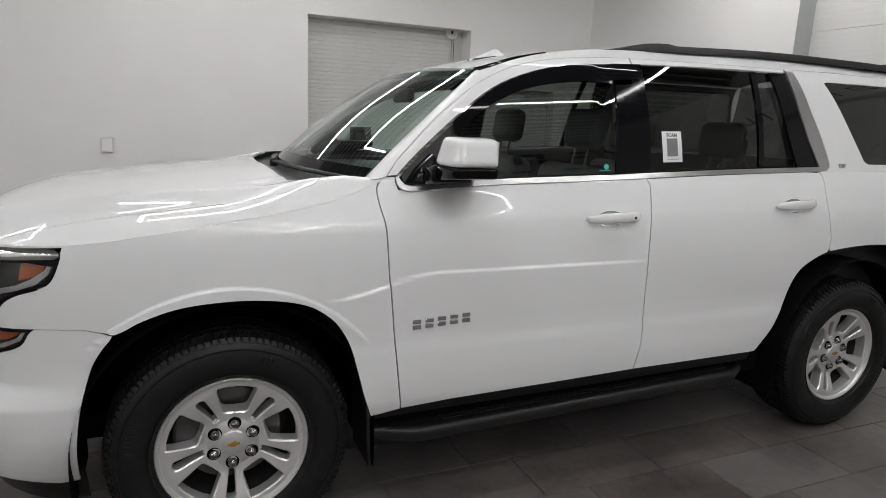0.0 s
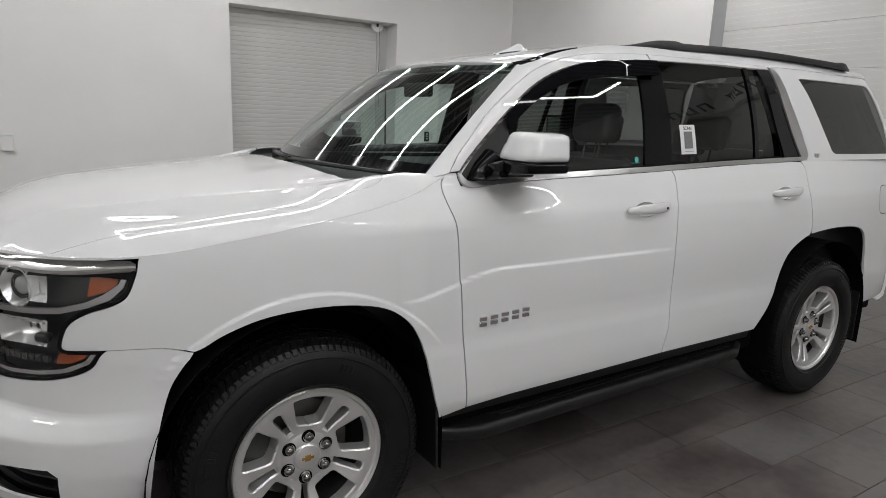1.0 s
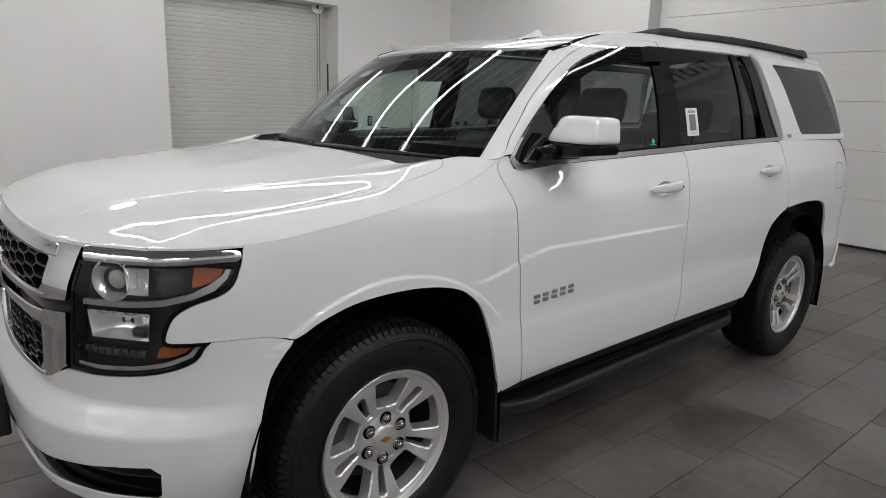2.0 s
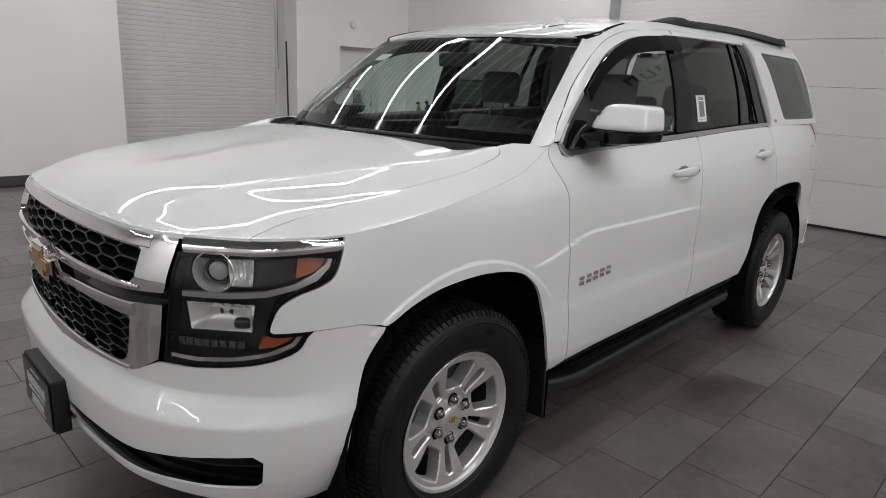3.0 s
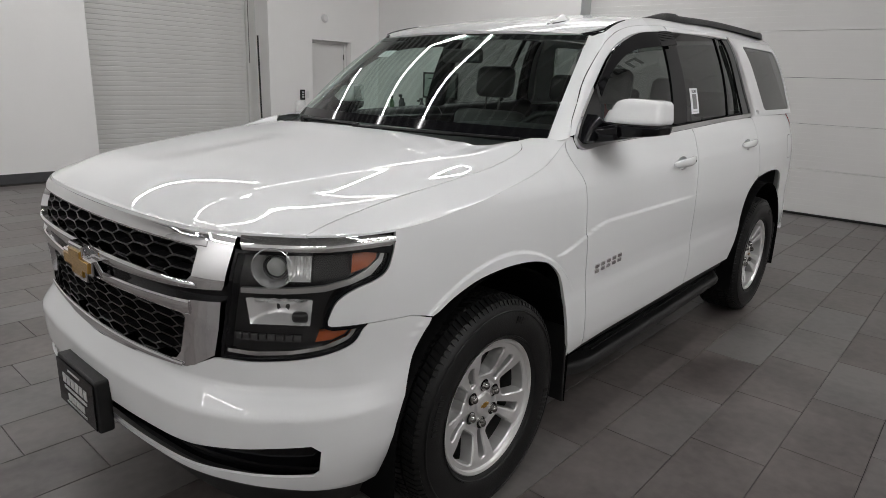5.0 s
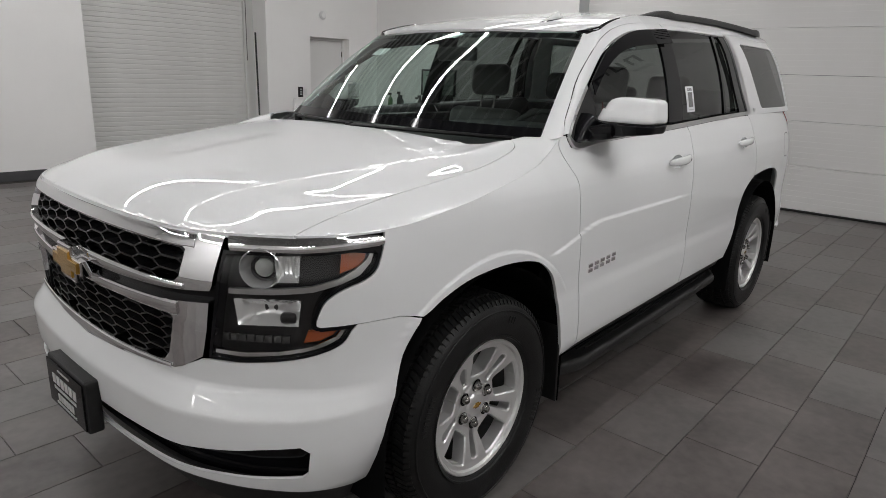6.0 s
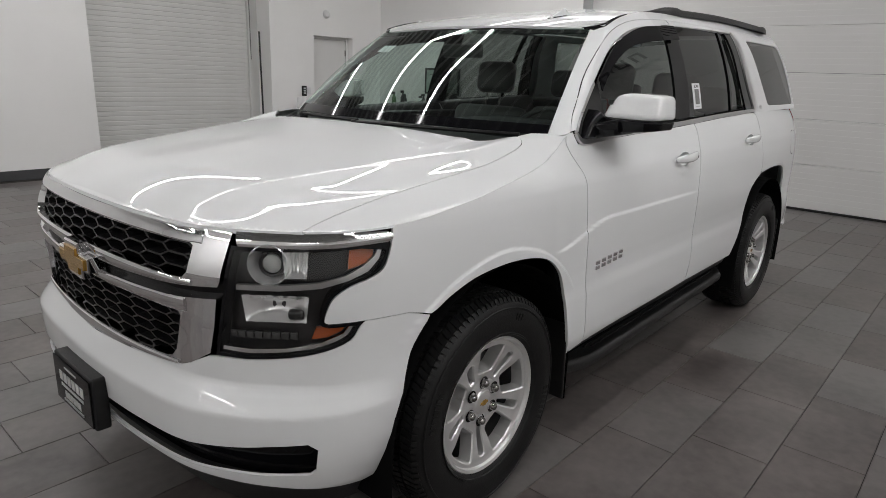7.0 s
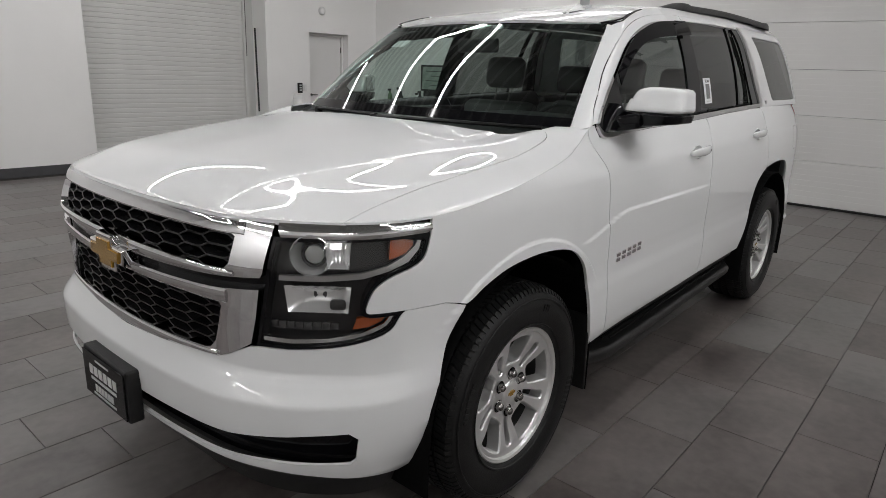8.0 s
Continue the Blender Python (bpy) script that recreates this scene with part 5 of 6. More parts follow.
def mirror(m):
    s = 1 if m else -1
    def shell(zc, zh, grow, lower):
        bm = bmesh.new()
        bmesh.ops.create_cube(bm, size=1)
        bmesh.ops.subdivide_edges(bm, edges=bm.edges[:], cuts=7, use_grid_fill=True)
        for v in bm.verts:
            u, w, h = v.co.x * 2, v.co.y * 2, v.co.z * 2      # fore-aft, across, up
            k = 16 if lower else 10
            ru = (abs(u) ** k + abs(w) ** k + abs(h) ** k) ** (1 / k)
            u, w, h = u / ru * grow, w / ru * grow, h / ru
            x = 0.765 + 0.085 * u * (1.0 if u > 0 else 1.25) - 0.02 * w
            y = 0.985 + 0.128 * w
            z = zc + zh * h * (1.0 if h > 0 or not lower else 1.7 - 1.25 * (w + 1) / 2)
            if not lower:
                x += 0.012 * (h + 1) * (1 - u) / 2
                y += 0.020 * (h + 1) * max(0, -w) - 0.006 * (h + 1) * max(0, w)
                z -= (0.012 * max(0, -w) ** 2 + 0.006 * w * w) * (1 if h > 0 else 0)
            else:
                x += 0.006 * (1 - h) * (1 - u) / 2
                y += 0.006 * (1 - h) * (-w)
            x += 0.035 * w * w * (1 - u) / 2
            v.co = (x, s * y, z)
        bmesh.ops.recalc_face_normals(bm, faces=bm.faces)
        return bm
    bm = shell(1.383, 0.048, 1.0, False)
    t = part("side_mirror", bm, PAINT, FDOOR[m], "white capped mirror on a black base", True, 60)
    part("lower_shell", shell(1.310, 0.0235, 0.985, True), GLOSS, t, "gloss black lower shell", True, 50)
    a = box(0.655, 0.81, 0.82, 0.96, 1.272, 1.332, 0.014, 3)
    for v in a.verts:
        v.co.z -= 0.022 * step(0.92, 0.85, v.co.y)
        v.co.y *= s
    bmesh.ops.recalc_face_normals(a, faces=a.faces)
    part("arm", a, GLOSS, t, "", True, 50)
    foot = prism([(0.592, 1.256), (0.640, 1.312), (0.700, 1.362), (0.738, 1.340), (0.775, 1.300), (0.790, 1.262), (0.700, 1.254)], 0.09, 0.016, Matrix.Translation((0, -0.045, 0)))
    for v in foot.verts:
        v.co.y = s * (0.828 - v.co.y + 0.16 * (v.co.x - 0.69) - 0.22 * (v.co.z - 1.30))
    bmesh.ops.recalc_face_normals(foot, faces=foot.faces)
    part("foot", foot, GLOSS, t, "", True, 50)
    glass = box(0.852, 0.854, min(s * 0.90, s * 1.08), max(s * 0.90, s * 1.08), 1.345, 1.42, 0.001)
    for v in glass.verts:
        v.co.x -= 0.02 * (abs(v.co.y) - 0.985) / 0.128
    part("mirror_glass", glass, CHROME, t)


mirror(0)
mirror(1)
fold = [o for o in FDOOR[1].children if o.name.startswith("side_mirror")][0]
pivot = Matrix.Translation((0.70, 0.86, 0)) @ Matrix.Rotation(radians(-68), 4, "Z") @ Matrix.Translation((-0.70, -0.86, 0))
for o in [fold] + [c for c in fold.children if not c.name.startswith("foot")]:
    o.data.transform(pivot)
for s in (-1, 1):
    xs2 = [1.57 + (3.50 - 1.57) * k / 40 for k in range(41)]
    bm = bmesh.new()
    rings = []
    for x in xs2:
        y = 0.575 + 0.022 * step(1.6, 2.0, x)
        zb = roof(x, y)[2] - 0.004
        hgt = 0.004 + 0.036 * step(1.57, 1.86, x) * step(3.53, 3.44, x) - 0.008 * step(1.90, 1.96, x) * step(3.40, 3.36, x)
        w = 0.010 + 0.014 * step(1.57, 1.75, x) * step(3.52, 3.42, x)
        rings.append([bm.verts.new((x, s * (y + dy), zb + dz)) for dy, dz in ((-w, 0), (w * 1.15, -0.003), (w, hgt * 0.6), (w * 0.55, hgt * 0.95), (-w * 0.4, hgt), (-w * 0.9, hgt * 0.7))])
    for a, b in zip(rings, rings[1:]):
        for i in range(6):
            bm.faces.new((a[i], a[(i + 1) % 6], b[(i + 1) % 6], b[i]))
    bm.faces.new(rings[0])
    bm.faces.new(rings[-1])
    bmesh.ops.recalc_face_normals(bm, faces=bm.faces)
    part("roof_rack_rail", bm, BLACK, CAR, "black plastic roof rail", True, 40)

# aerial fin, a little off the middle
fin = bmesh.new()
rings = []
for k in range(9):
    u = k / 8
    w = 0.028 * (0.45 + 0.55 * math.sin(math.pi * min(1, u * 0.9 + 0.05)))
    x, y0 = 1.035 + 0.165 * u, -0.372
    z0 = roof(x, y0)[2] - 0.004
    hh = (0.010 + 0.042 * u ** 1.6) if u < 0.75 else (0.010 + 0.042 * 0.63 - 0.03 * ((u - 0.75) / 0.25) ** 2)
    rings.append([fin.verts.new((x, y0 + dy, z0 + dz)) for dy, dz in ((-w, 0), (-w * 0.8, 0.010), (-w * 0.25, hh * 0.7), (0, hh), (w * 0.25, hh * 0.7), (w * 0.8, 0.010), (w, 0))])
for a, b in zip(rings, rings[1:]):
    for i in range(6):
        fin.faces.new((a[i], a[i + 1], b[i + 1], b[i]))
fin.faces.new(rings[0])
fin.faces.new(rings[-1])
bmesh.ops.recalc_face_normals(fin, faces=fin.faces)
FIN = part("aerial_fin", fin, PAINT, CAR, "white shark-fin roof aerial", True, 60)
base = lathe([(0.0, 0.004), (0.040, 0.003), (0.043, 0.0), (0.043, -0.004)], 28, "z")
bmesh.ops.scale(base, vec=(1.95, 0.66, 1), verts=base.verts)
bmesh.ops.transform(base, matrix=Matrix.Translation((1.115, -0.372, roof(1.115, -0.372)[2] - 0.001)) @ Matrix.Rotation(radians(-10), 4, "Y"), verts=base.verts)
part("fin_gasket", base, BLACK, FIN)

skin("inspection_sticker", screen, [(0.40, 0.71), (0.53, 0.71), (0.53, 0.80), (0.40, 0.80)], PAPER, CAR, h=0.06, hv=0.08, flip=True, thick=0, lift=-0.007, label="small pale windshield sticker")


def wiper(y0, y1, v0, v1):
    a, b = Vector(screen(y0, v0)), Vector(screen(y1, v1))
    off = Vector((-0.016, 0, 0.012))
    pts = [a + off * 0.6, a.lerp(b, 0.3) + off, a.lerp(b, 0.65) + off * 0.9, b + off * 0.7]
    t = part("wiper", tube([(p.x, p.y, p.z) for p in pts], [0.011, 0.010, 0.008, 0.005], 8, flat=0.7), BLACK, CAR, "black wiper arm and blade")
    pts = [Vector(screen(y0 + (y1 - y0) * k, v0 + (v1 - v0) * k)) + Vector((-0.012, 0, 0.010)) for k in (0.25, 0.5, 0.75, 1.0, 1.12)]
    part("blade", tube([tuple(p) for p in pts], 0.008, 6), RUBBER, t)
    part("pivot", lathe([(0.0, 0.014), (0.016, 0.012), (0.020, 0.0), (0.020, -0.03)], 16, "z", tuple(a + off * 0.4)), BLACK, t, "", True)


wiper(0.10, -0.60, -0.045, -0.030)
wiper(0.62, 0.14, -0.035, -0.035)

# badges: chrome bars in place of the model name, small bars for the trim mark
for k in range(5):
    x = 0.606 + 0.0475 * k
    for m in (0, 1):
        s = 1 if m else -1
        y = -side(x, 0.776)[1]
        z = 0.773 + 0.0028 * k
        yy = sorted((s * (y - 0.002), s * (y + 0.006)))
        part("badge_bar", box(x - 0.003, x + 0.029, yy[0], yy[1], z - 0.018, z - 0.0025, 0.002, bm=box(x - 0.003, x + 0.029, yy[0], yy[1], z + 0.0025, z + 0.018, 0.002)), CHROME, FDOOR[m])
for m in (0, 1):
    s = 1 if m else -1
    for dx in (0.0, 0.026):
        y = -cabin(2.84 + dx, 1.345)[1]
        yy = sorted((s * (y - 0.002), s * (y + 0.005)))
        part("trim_mark", box(2.83 + dx, 2.85 + dx, yy[0], yy[1], 1.334, 1.356, 0.002), SATIN, QUARTER[m])
# fuel flap outline on the driver's quarter panel
fl = [(3.60 + 0.085 * math.copysign(abs(math.cos(t)) ** 0.6, math.cos(t)), 1.09 + 0.085 * math.copysign(abs(math.sin(t)) ** 0.6, math.sin(t))) for t in np.linspace(0, 2 * math.pi, 40, endpoint=False)]
skin("fuel_flap_gap", side, fl, GLOSS, QUARTER[0], h=0.04, lift=0.0008, thick=0, hole=inset(fl, 0.003))

# tail: lamps, tailgate, bumper, rear glass (hardly seen)
TLAMP = both("tail_lamp", side, [(3.80, 1.318), (3.885, 1.20), (3.925, 0.93), (4.06, 0.93), (4.08, 1.20), (4.02, 1.318)], RED, h=0.04, lift=0.004, label="red tail lamp wrapping the corner")
both("tailgate", side, [(4.08, 0.62), (TAIL, 0.62), (TAIL, 1.318), (4.03, 1.318), (4.085, 1.20), (4.065, 0.93), (3.93, 0.925), (3.925, 0.62)], PAINT, h=0.06, lift=-0.002)
both("rear_bumper", side, [(3.70, 0.462), (TAIL, 0.42), (TAIL, 0.615), (3.91, 0.615), (3.905, 0.475)], PAINT, h=0.06, lift=0.02, thick=0.03)


def tail_glass(y, v):
    w = 0.79 - 0.21 * v
    k = y / 0.79
    x0, x1 = 4.0 - 0.20 * k ** 4, 3.80 - 0.14 * k ** 4
    return (x0 + (x1 - x0) * v, y * w / 0.79, 1.315 + v * (1.86 - 0.035 * k * k - 1.315))


skin("rear_window", tail_glass, [(-0.79, 0), (0.79, 0), (0.79, 0.93), (-0.79, 0.93)], PRIVACY, CAR, h=0.1, hv=0.1, thick=0.004, label="dark privacy glass")
skin("roof_spoiler", tail_glass, [(-0.56, 0.93), (0.56, 0.93), (0.52, 1.0), (-0.52, 1.0)], PAINT, CAR, h=0.1, hv=0.03, thick=0.02)
for s in (-1, 1):
    part("roof_rear_filler", box(3.66, 3.80, min(s * 0.46, s * 0.575), max(s * 0.46, s * 0.575), 1.76, 1.80, 0.01), PAINT, CAR)

# front plate holder with a dealer plate (plain bars for its words)
PX = -0.965
PLATE = part("plate_holder", box(PX - 0.012, PX + 0.035, -0.160, 0.160, 0.375, 0.550, 0.008, 3), BLACK, CAR, "black plate holder with a black dealer plate")
part("plate", box(PX - 0.018, PX - 0.013, -0.152, 0.152, 0.385, 0.540, 0.002), GLOSS, PLATE)
for z0, z1, w in ((0.468, 0.500, 0.105), (0.448, 0.458, 0.095), (0.412, 0.436, 0.070), (0.398, 0.405, 0.085), (0.520, 0.526, 0.05)):
    n = 6 if z1 - z0 > 0.02 else 12
    for k in range(n):
        y = -w + 2 * w * (k + 0.5) / n
        part("print_bar", box(PX - 0.0195, PX - 0.0175, y - w / n * 0.75, y + w / n * 0.75, z0, z1), WHITE_INK, PLATE)

# cabin: floor, dash, wheel, seats
part("cabin_floor", box(0.45, 3.80, -0.78, 0.78, 0.50, 0.56), TRIM_DARK, CAR)
part("firewall", box(0.22, 0.30, -0.53, 0.53, 0.50, 1.22), TRIM_DARK, CAR)
for s in (-1, 1):
    part("door_card", box(0.55, 2.65, min(s * 0.76, s * 0.83), max(s * 0.76, s * 0.83), 0.56, 1.25, 0.02), TRIM_DARK, CAR)
    part("cargo_trim", box(2.65, 3.75, min(s * 0.70, s * 0.79), max(s * 0.70, s * 0.79), 0.56, 1.31, 0.02), TRIM_DARK, CAR)
skin("headliner", lambda x, y: (x, y, roof(x, y)[2] - 0.045), [(1.02, -0.55), (3.6, -0.55), (3.6, 0.55), (1.02, 0.55), (0.90, 0)], HEADLINER, CAR, h=0.1, flip=True, thick=0.0)
DASH = part("dashboard", box(0.38, 0.92, -0.72, 0.72, 1.00, 1.235, 0.05, 4, bm=box(0.56, 0.92, -0.56, -0.20, 1.18, 1.295, 0.03, 3)), TRIM_DARK, CAR, "dark dashboard", True, 60)
part("centre_screen", box(0.855, 0.87, -0.13, 0.13, 1.06, 1.20, 0.004), GLOSS, DASH)
sw = bmesh.new()
ringpts = [(0.0 + 0.0, 0.185 * math.cos(2 * math.pi * k / 32), 0.185 * math.sin(2 * math.pi * k / 32)) for k in range(33)]
sw = tube(ringpts, 0.015, 8)
sw = tube([(0, -0.18, 0), (0, 0.18, 0)], 0.016, 8, sw)
sw = tube([(0, 0, 0), (0, 0, -0.18)], 0.016, 8, sw)
sw = lathe([(0, -0.03), (0.055, -0.025), (0.065, 0.02)], 20, "x", (0, 0, 0), sw)
bmesh.ops.transform(sw, matrix=Matrix.Translation((1.02, -0.385, 1.165)) @ Matrix.Rotation(radians(25), 4, "Y"), verts=sw.verts)
part("steering_wheel", sw, TRIM_DARK, CAR, "black steering wheel", True, 60)
part("rear_view_mirror", box(0.86, 0.89, -0.12, 0.12, 1.555, 1.62, 0.012, 3), BLACK, CAR)


def seat(x, y, w, z0=0.85, ztop=1.33, rest=True):
    t = part("seat", box(x - 0.25, x + 0.27, y - w, y + w, z0 - 0.22, z0, 0.06, 4), SEAT, CAR, "grey leather seat", True, 60)
    b = box(-0.075, 0.075, -w, w, 0, ztop - z0 + 0.03, 0.06, 4)
    bmesh.ops.transform(b, matrix=Matrix.Translation((x + 0.28, y, z0 - 0.05)) @ Matrix.Rotation(radians(12), 4, "Y"), verts=b.verts)
    part("backrest", b, SEAT, t, "", True, 60)
    if rest:
        for yy in ([y] if w < 0.4 else [y - w * 0.6, y + w * 0.6]):
            xx = x + 0.28 + (ztop - z0) * 0.21
            h = box(-0.05, 0.05, -0.135, 0.135, 0, 0.19, 0.05, 4)
            bmesh.ops.transform(h, matrix=Matrix.Translation((xx + 0.02, yy, ztop + 0.045)) @ Matrix.Rotation(radians(8), 4, "Y"), verts=h.verts)
            part("headrest", h, SEAT, t, "", True, 60)
            for d in (-0.05, 0.05):
                part("headrest_post", tube([(xx, yy + d, ztop - 0.04), (xx + 0.02, yy + d, ztop + 0.06)], 0.006, 6), STEEL, t)


seat(1.25, -0.385, 0.26)
seat(1.25, 0.385, 0.26)
seat(2.12, -0.385, 0.26, 0.86, 1.30)
seat(2.12, 0.385, 0.26, 0.86, 1.30)
seat(2.98, 0.0, 0.60, 0.82, 1.22)
part("centre_console", box(0.86, 1.55, -0.13, 0.13, 0.56, 0.92, 0.03, 3), TRIM_DARK, CAR, "", True, 60)

# paper sticker on the rear door glass: the word SCAN over a plain grey block
def on_glass(x, z, lift):
    p = Vector(pane(x, z))
    q = Vector(pane(x, z + 0.01)) - p
    n = Vector((0, -q.z, q.y)).normalized()
    return p + n * lift, q.normalized(), n


STK = skin("sticker", pane, [(1.757, 1.347), (1.862, 1.350), (1.862, 1.478), (1.757, 1.475)], PAPER, RDOOR[0], h=0.03, lift=-0.002, thick=0.0006, label="white paper sticker with the word SCAN")
skin("print_block", pane, [(1.780, 1.372), (1.838, 1.374), (1.838, 1.448), (1.780, 1.446)], material("grey_print", (0.20, 0.20, 0.20), 0.6, vary=0.5, scale=260), STK, h=0.03, lift=-0.0006, thick=0)
skin("print_line", pane, [(1.778, 1.357), (1.842, 1.359), (1.842, 1.363), (1.778, 1.361)], SATIN, STK, h=0.03, lift=-0.0006, thick=0)
txt = bpy.data.curves.new("word", "FONT")
txt.body = "SCAN"
txt.size = 0.022
txt.align_x = "CENTER"
txt.extrude = 0.0004
word = new("word", txt)
word.data.materials.append(INK)
p, up, n = on_glass(1.809, 1.454, -0.0004)
xa = up.cross(n)
word.matrix_world = Matrix.Translation(p) @ Matrix(((xa.x, up.x, n.x), (xa.y, up.y, n.y), (xa.z, up.z, n.z))).to_4x4()
word.parent = STK
skin("window_mark", pane, [(1.465 + 0.012 * math.cos(t), 1.325 + 0.012 * math.sin(t)) for t in np.linspace(0, 2 * math.pi, 14, endpoint=False)], TEAL, FDOOR[0], h=0.05, lift=-0.0025, thick=0, label="small round teal window sticker")
skin("window_mark_line", pane, [(1.43, 1.309), (1.485, 1.3105), (1.485, 1.3135), (1.43, 1.312)], TEAL, FDOOR[0], h=0.05, lift=-0.0025, thick=0)

# ---- small things in the room ----
kp = thing("keypad", "small black wall keypad beside the service door", "keypad", at=(5.13, YB - 0.002, 1.12))
part("case", box(-0.045, 0.045, -0.03, 0, -0.085, 0.085, 0.008), BLACK, kp)
for i in range(3):
    part("button", box(-0.022, 0.022, -0.034, -0.028, -0.05 + 0.04 * i, -0.025 + 0.04 * i, 0.002), SATIN, kp)
sw_plate = thing("wall_switch", "small white switch plate on the wall", "switch", at=(5.24, YB - 0.002, 1.12))
part("cover", box(-0.035, 0.035, -0.008, 0, -0.057, 0.057, 0.003), WHITE_PLASTIC, sw_plate)
part("rocker", box(-0.014, 0.014, -0.013, -0.007, -0.03, 0.03, 0.002), WHITE_PLASTIC, sw_plate)
bell = thing("alarm_bell", "round white alarm sounder high on the wall", "alarm", at=(5.63, YB - 0.002, 2.40))
part("dome", lathe([(0.0, -0.05), (0.045, -0.045), (0.065, -0.025), (0.07, 0.0)], 24, "y"), WHITE_PLASTIC, bell, "", True)
bin_ = thing("waste_bin", "tall slim white cylindrical bin standing by the wall", "bin", at=(4.93, 6.9, 0))
part("barrel", lathe([(0.0, 0.0), (0.080, 0.0), (0.085, 0.02), (0.085, 1.00), (0.075, 1.03), (0.0, 1.035)], 28, "z"), WHITE_PLASTIC, bin_, "", True)
part("collar", lathe([(0.086, 0.95), (0.0875, 0.955), (0.0875, 0.965), (0.086, 0.970)], 28, "z"), WHITE_PLASTIC, bin_)
disp = thing("wall_box", "small white box with a sloping lid on the wall", "wall box", at=(-1.03, YB - 0.002, 0.93))
part("body", box(-0.07, 0.07, -0.07, 0, -0.10, 0.10, 0.01), WALL, disp)
part("lid", prism([(-0.09, 0.10), (0.09, 0.10), (0.04, 0.125), (-0.04, 0.125)], 0.08, 0, Matrix.Translation((0, -0.08, 0))), PAPER, disp)


def work_table():
    t = thing("work_table", "dark folding table with thin black legs against the wall", "table", at=(6.50, 5.75, 0))
    part("tabletop", box(-0.32, 0.36, -0.75, 0.75, 0.86, 0.89, 0.006), WOOD, t)
    for x in (-0.27, 0.30):
        for y in (-0.65, 0.65):
            part("leg", tube([(x, y, 0.0), (x, y * 0.75, 0.86)], 0.014, 8), BLACK, t)
    for y in (-0.55, 0.55):
        part("brace", tube([(-0.27, y, 0.35), (0.30, y, 0.35)], 0.010, 6), BLACK, t)


work_table()
bd = thing("notice_board", "framed pale notice board leaning on the wall", "notice board", at=(6.80, 5.45, 1.355))
part("board", box(-0.01, 0.01, -0.36, 0.36, -0.19, 0.19), SCREEN, bd)
part("board_frame", box(-0.02, 0.015, -0.39, -0.36, -0.22, 0.22, 0.003, bm=box(-0.02, 0.015, 0.36, 0.39, -0.22, 0.22, 0.003, bm=box(-0.02, 0.015, -0.36, 0.36, 0.19, 0.22, 0.003, bm=box(-0.02, 0.015, -0.36, 0.36, -0.22, -0.19, 0.003)))), BLACK, bd)
for k in range(4):
    part("print_line", box(-0.013, -0.0105, -0.28, 0.28 - 0.12 * (k % 2), 0.11 - 0.08 * k, 0.122 - 0.08 * k), INK, bd)
tagged(part("prop", box(6.76, 6.86, 5.15, 5.75, 0.895, 1.14, 0.004), BLACK), "black stand under the notice board on the table", "stand")


def bottle(x, y, h, r, mat, label):
    t = thing("bottle", label, "bottle", "bottles on the work table", at=(x, y, 0.89))
    part("body", lathe([(0, 0), (r, 0), (r * 1.02, 0.01), (r, h * 0.62), (r * 0.45, h * 0.78), (r * 0.4, h * 0.9), (0, h * 0.9)], 18, "z"), mat, t, "", True)
    part("trigger", box(-0.05, 0.02, -0.012, 0.012, h * 0.9, h * 1.05, 0.004), BLACK, t)


for k, (x, y, h, r, mat) in enumerate(((6.4, 6.22, 0.25, 0.04, LEAF), (6.5, 6.05, 0.22, 0.045, BLACK), (6.35, 5.95, 0.28, 0.04, TRIM_DARK), (6.55, 5.7, 0.2, 0.05, WHITE_PLASTIC), (6.4, 5.5, 0.24, 0.04, BLACK))):
    bottle(x, y, h, r, mat, "small spray bottle standing on the work table")

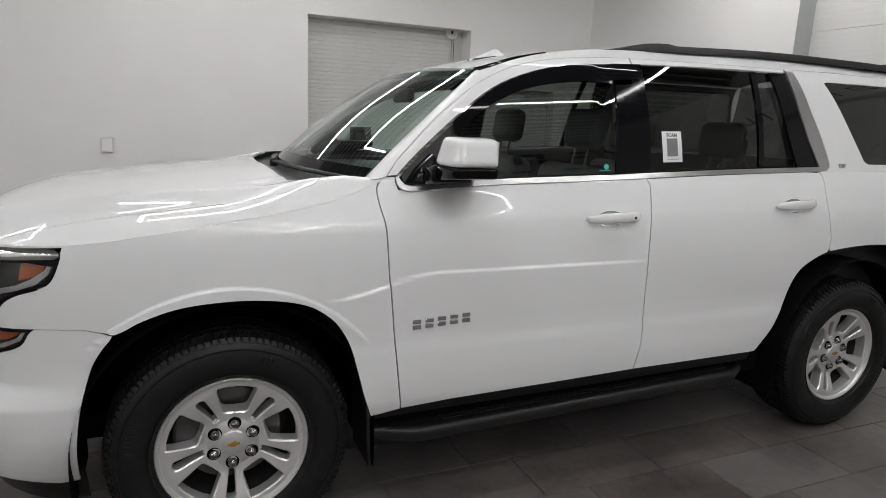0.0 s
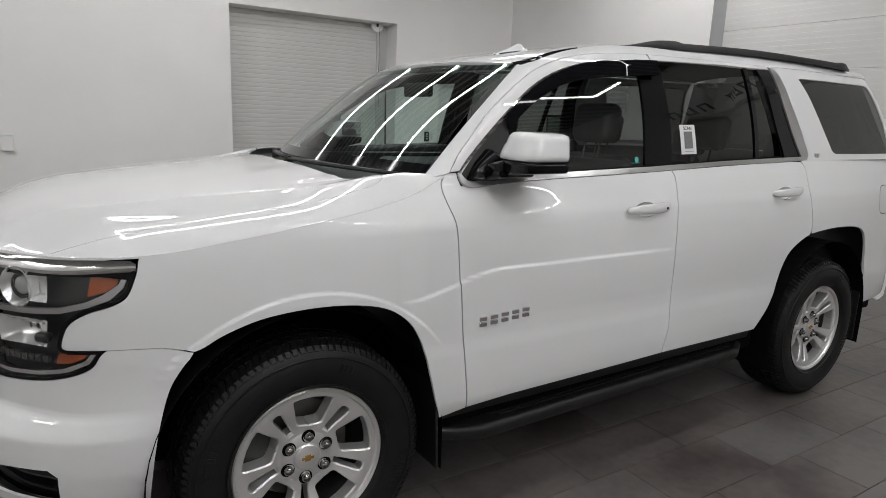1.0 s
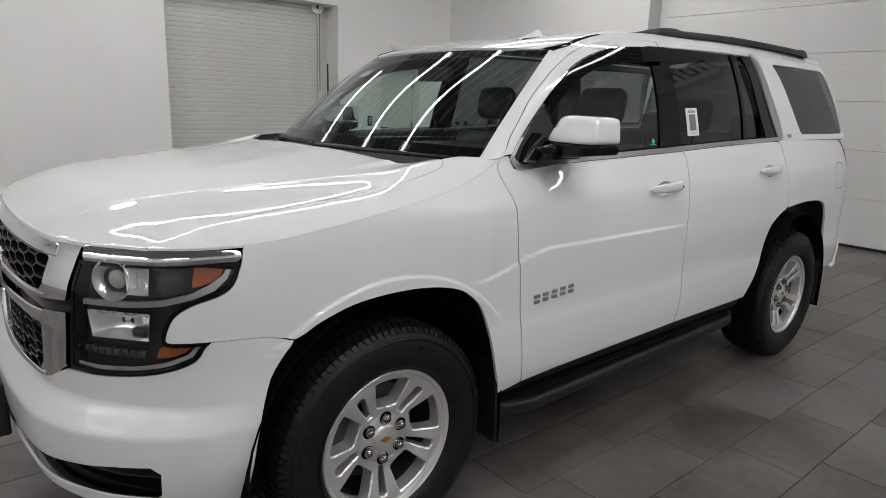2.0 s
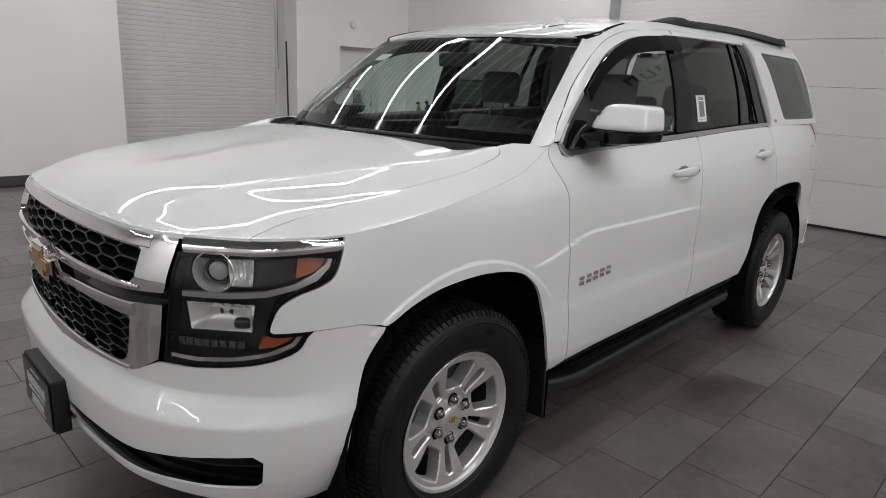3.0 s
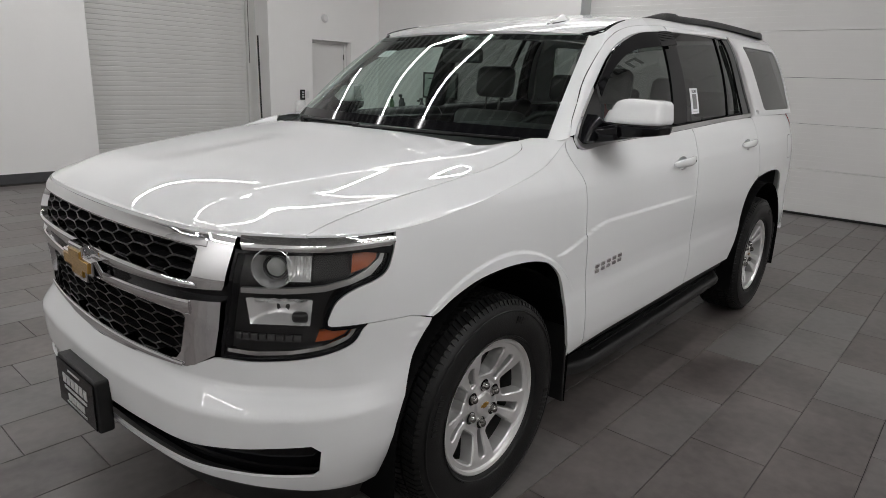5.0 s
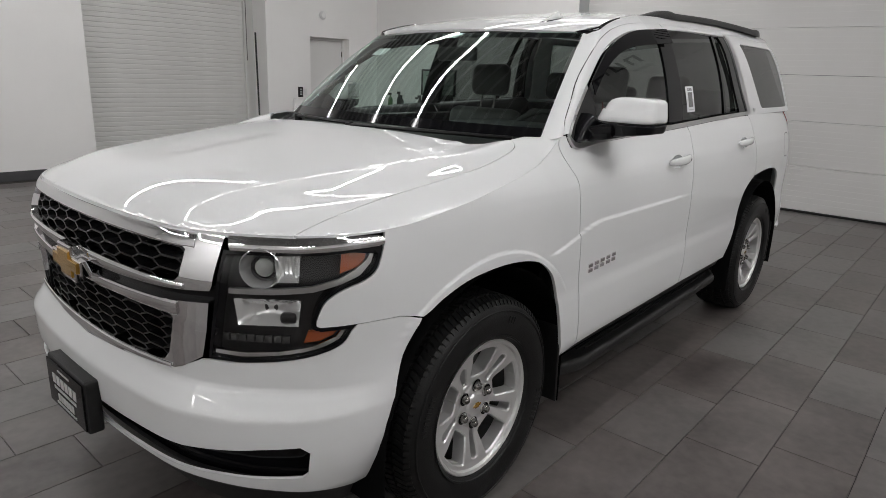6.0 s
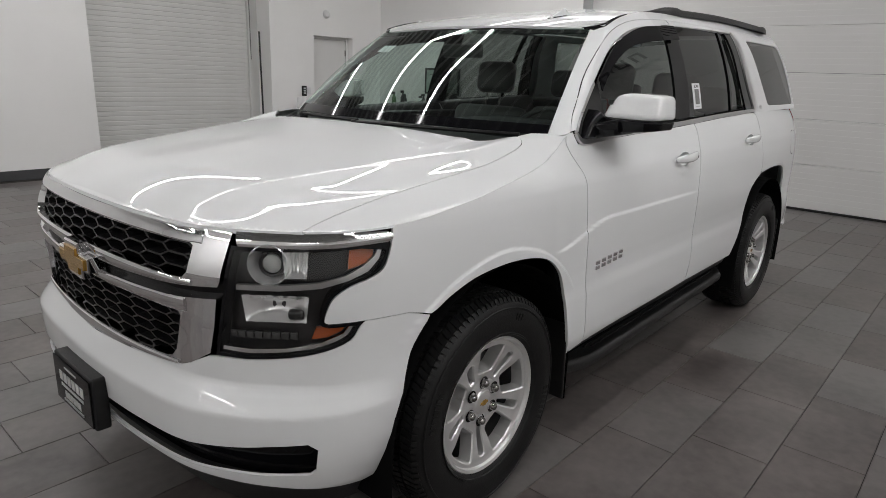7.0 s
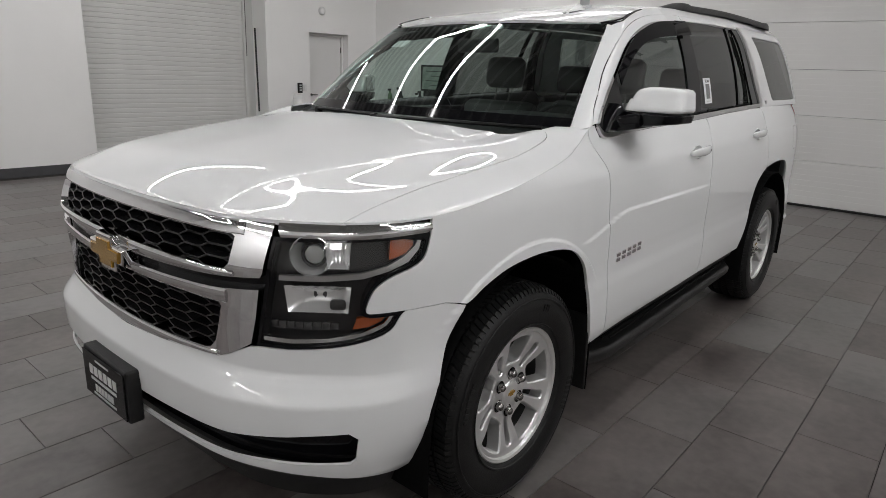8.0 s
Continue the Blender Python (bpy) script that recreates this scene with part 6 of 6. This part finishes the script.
# large black bars in place of the lettering on the south wall
SIGN = thing("wall_sign", "very large black lettering on the white wall, as plain bars", "sign", at=(1.5, YF + 0.02, 4.5))
for k in range(10):
    x = -5.0 + 1.05 * k
    for dx, w, z0, z1 in ((0, 0.16, -0.36, 0.36), (0.48, 0.16, -0.36, 0.36), (0.16, 0.32, 0.20, 0.36), (0.16, 0.32, -0.10, 0.04)):
        if (k * 7 + int(dx * 10) + int(z0 * 10)) % 4:
            part("letter_bar", box(x + dx, x + dx + w, -0.008, 0.012, z0, z1), INK, SIGN)
for k in range(20):
    x = -5.0 + 0.52 * k
    if k % 6 != 5:
        part("letter_bar", box(x, x + 0.34, -0.008, 0.012, -0.95, -0.83 + 0.14 * (k % 2)), INK, SIGN)

# smaller lettering bars over the overhead door
SIGN2 = thing("wall_sign", "black lettering above the overhead door, as plain bars", "sign", at=(XW - 0.002, -2.4, 4.0))
for k in range(11):
    y = -1.7 + 0.31 * k
    if k % 4 != 3:
        part("letter_bar", box(-0.012, 0.0, y, y + 0.05, -0.13, 0.13, bm=box(-0.012, 0.0, y + 0.16, y + 0.21, -0.13, 0.13, bm=box(-0.012, 0.0, y + 0.05, y + 0.16, 0.08 - 0.21 * (k % 2), 0.13 - 0.21 * (k % 2)))), INK, SIGN2)

# ---- floor tiles, 12 by 24 inches in a one-third offset ----
TW, TL, GAP = 0.3065, 0.6075, 0.0035
tile_me = {}


def tile_mesh(w, l):
    bm = box(GAP / 2, l - GAP / 2, GAP / 2, w - GAP / 2, -0.012, 0.0, 0.0)
    es = [e for e in bm.edges if e.verts[0].co.z > -0.001 and e.verts[1].co.z > -0.001]
    bmesh.ops.bevel(bm, geom=es, offset=0.0012, segments=1, affect="EDGES")
    me = bpy.data.meshes.new("tile")
    bm.to_mesh(me)
    bm.free()
    me.materials.append(TILE)
    return me


TM = tile_mesh(TW, TL)
rows = []
for j in range(-26, 28):
    y0 = -1.601 + TW * j
    for i in range(-16, 13):
        x = (0.998 - (TL / 3) * j) % TL + TL * i
        if XL < x < XD + 0.2 and YF - 0.2 < y0 < YB + 0.4:
            rows.append((x, y0))
near = [p for p in rows if -2.6 < p[0] < 5.2 and -2.9 < p[1] < -0.55] + [p for p in rows if -2.2 < p[0] < -0.7 and -0.55 <= p[1] < 2.6]
near = near[:300]
chosen = set(near)
for x, y in near:
    t = new("tile", TM)
    t.location = (x, y, 0)
    t.parent = floor
verts, faces = [], []
for x, y in rows:
    if (x, y) in chosen:
        continue
    b = len(verts)
    verts += [(x + v.co.x, y + v.co.y, v.co.z) for v in TM.vertices]
    faces += [[b + i for i in p.vertices] for p in TM.polygons]
tagged(finish("tile_field", verts, faces, TILE, floor, "", False), kind="stuff")
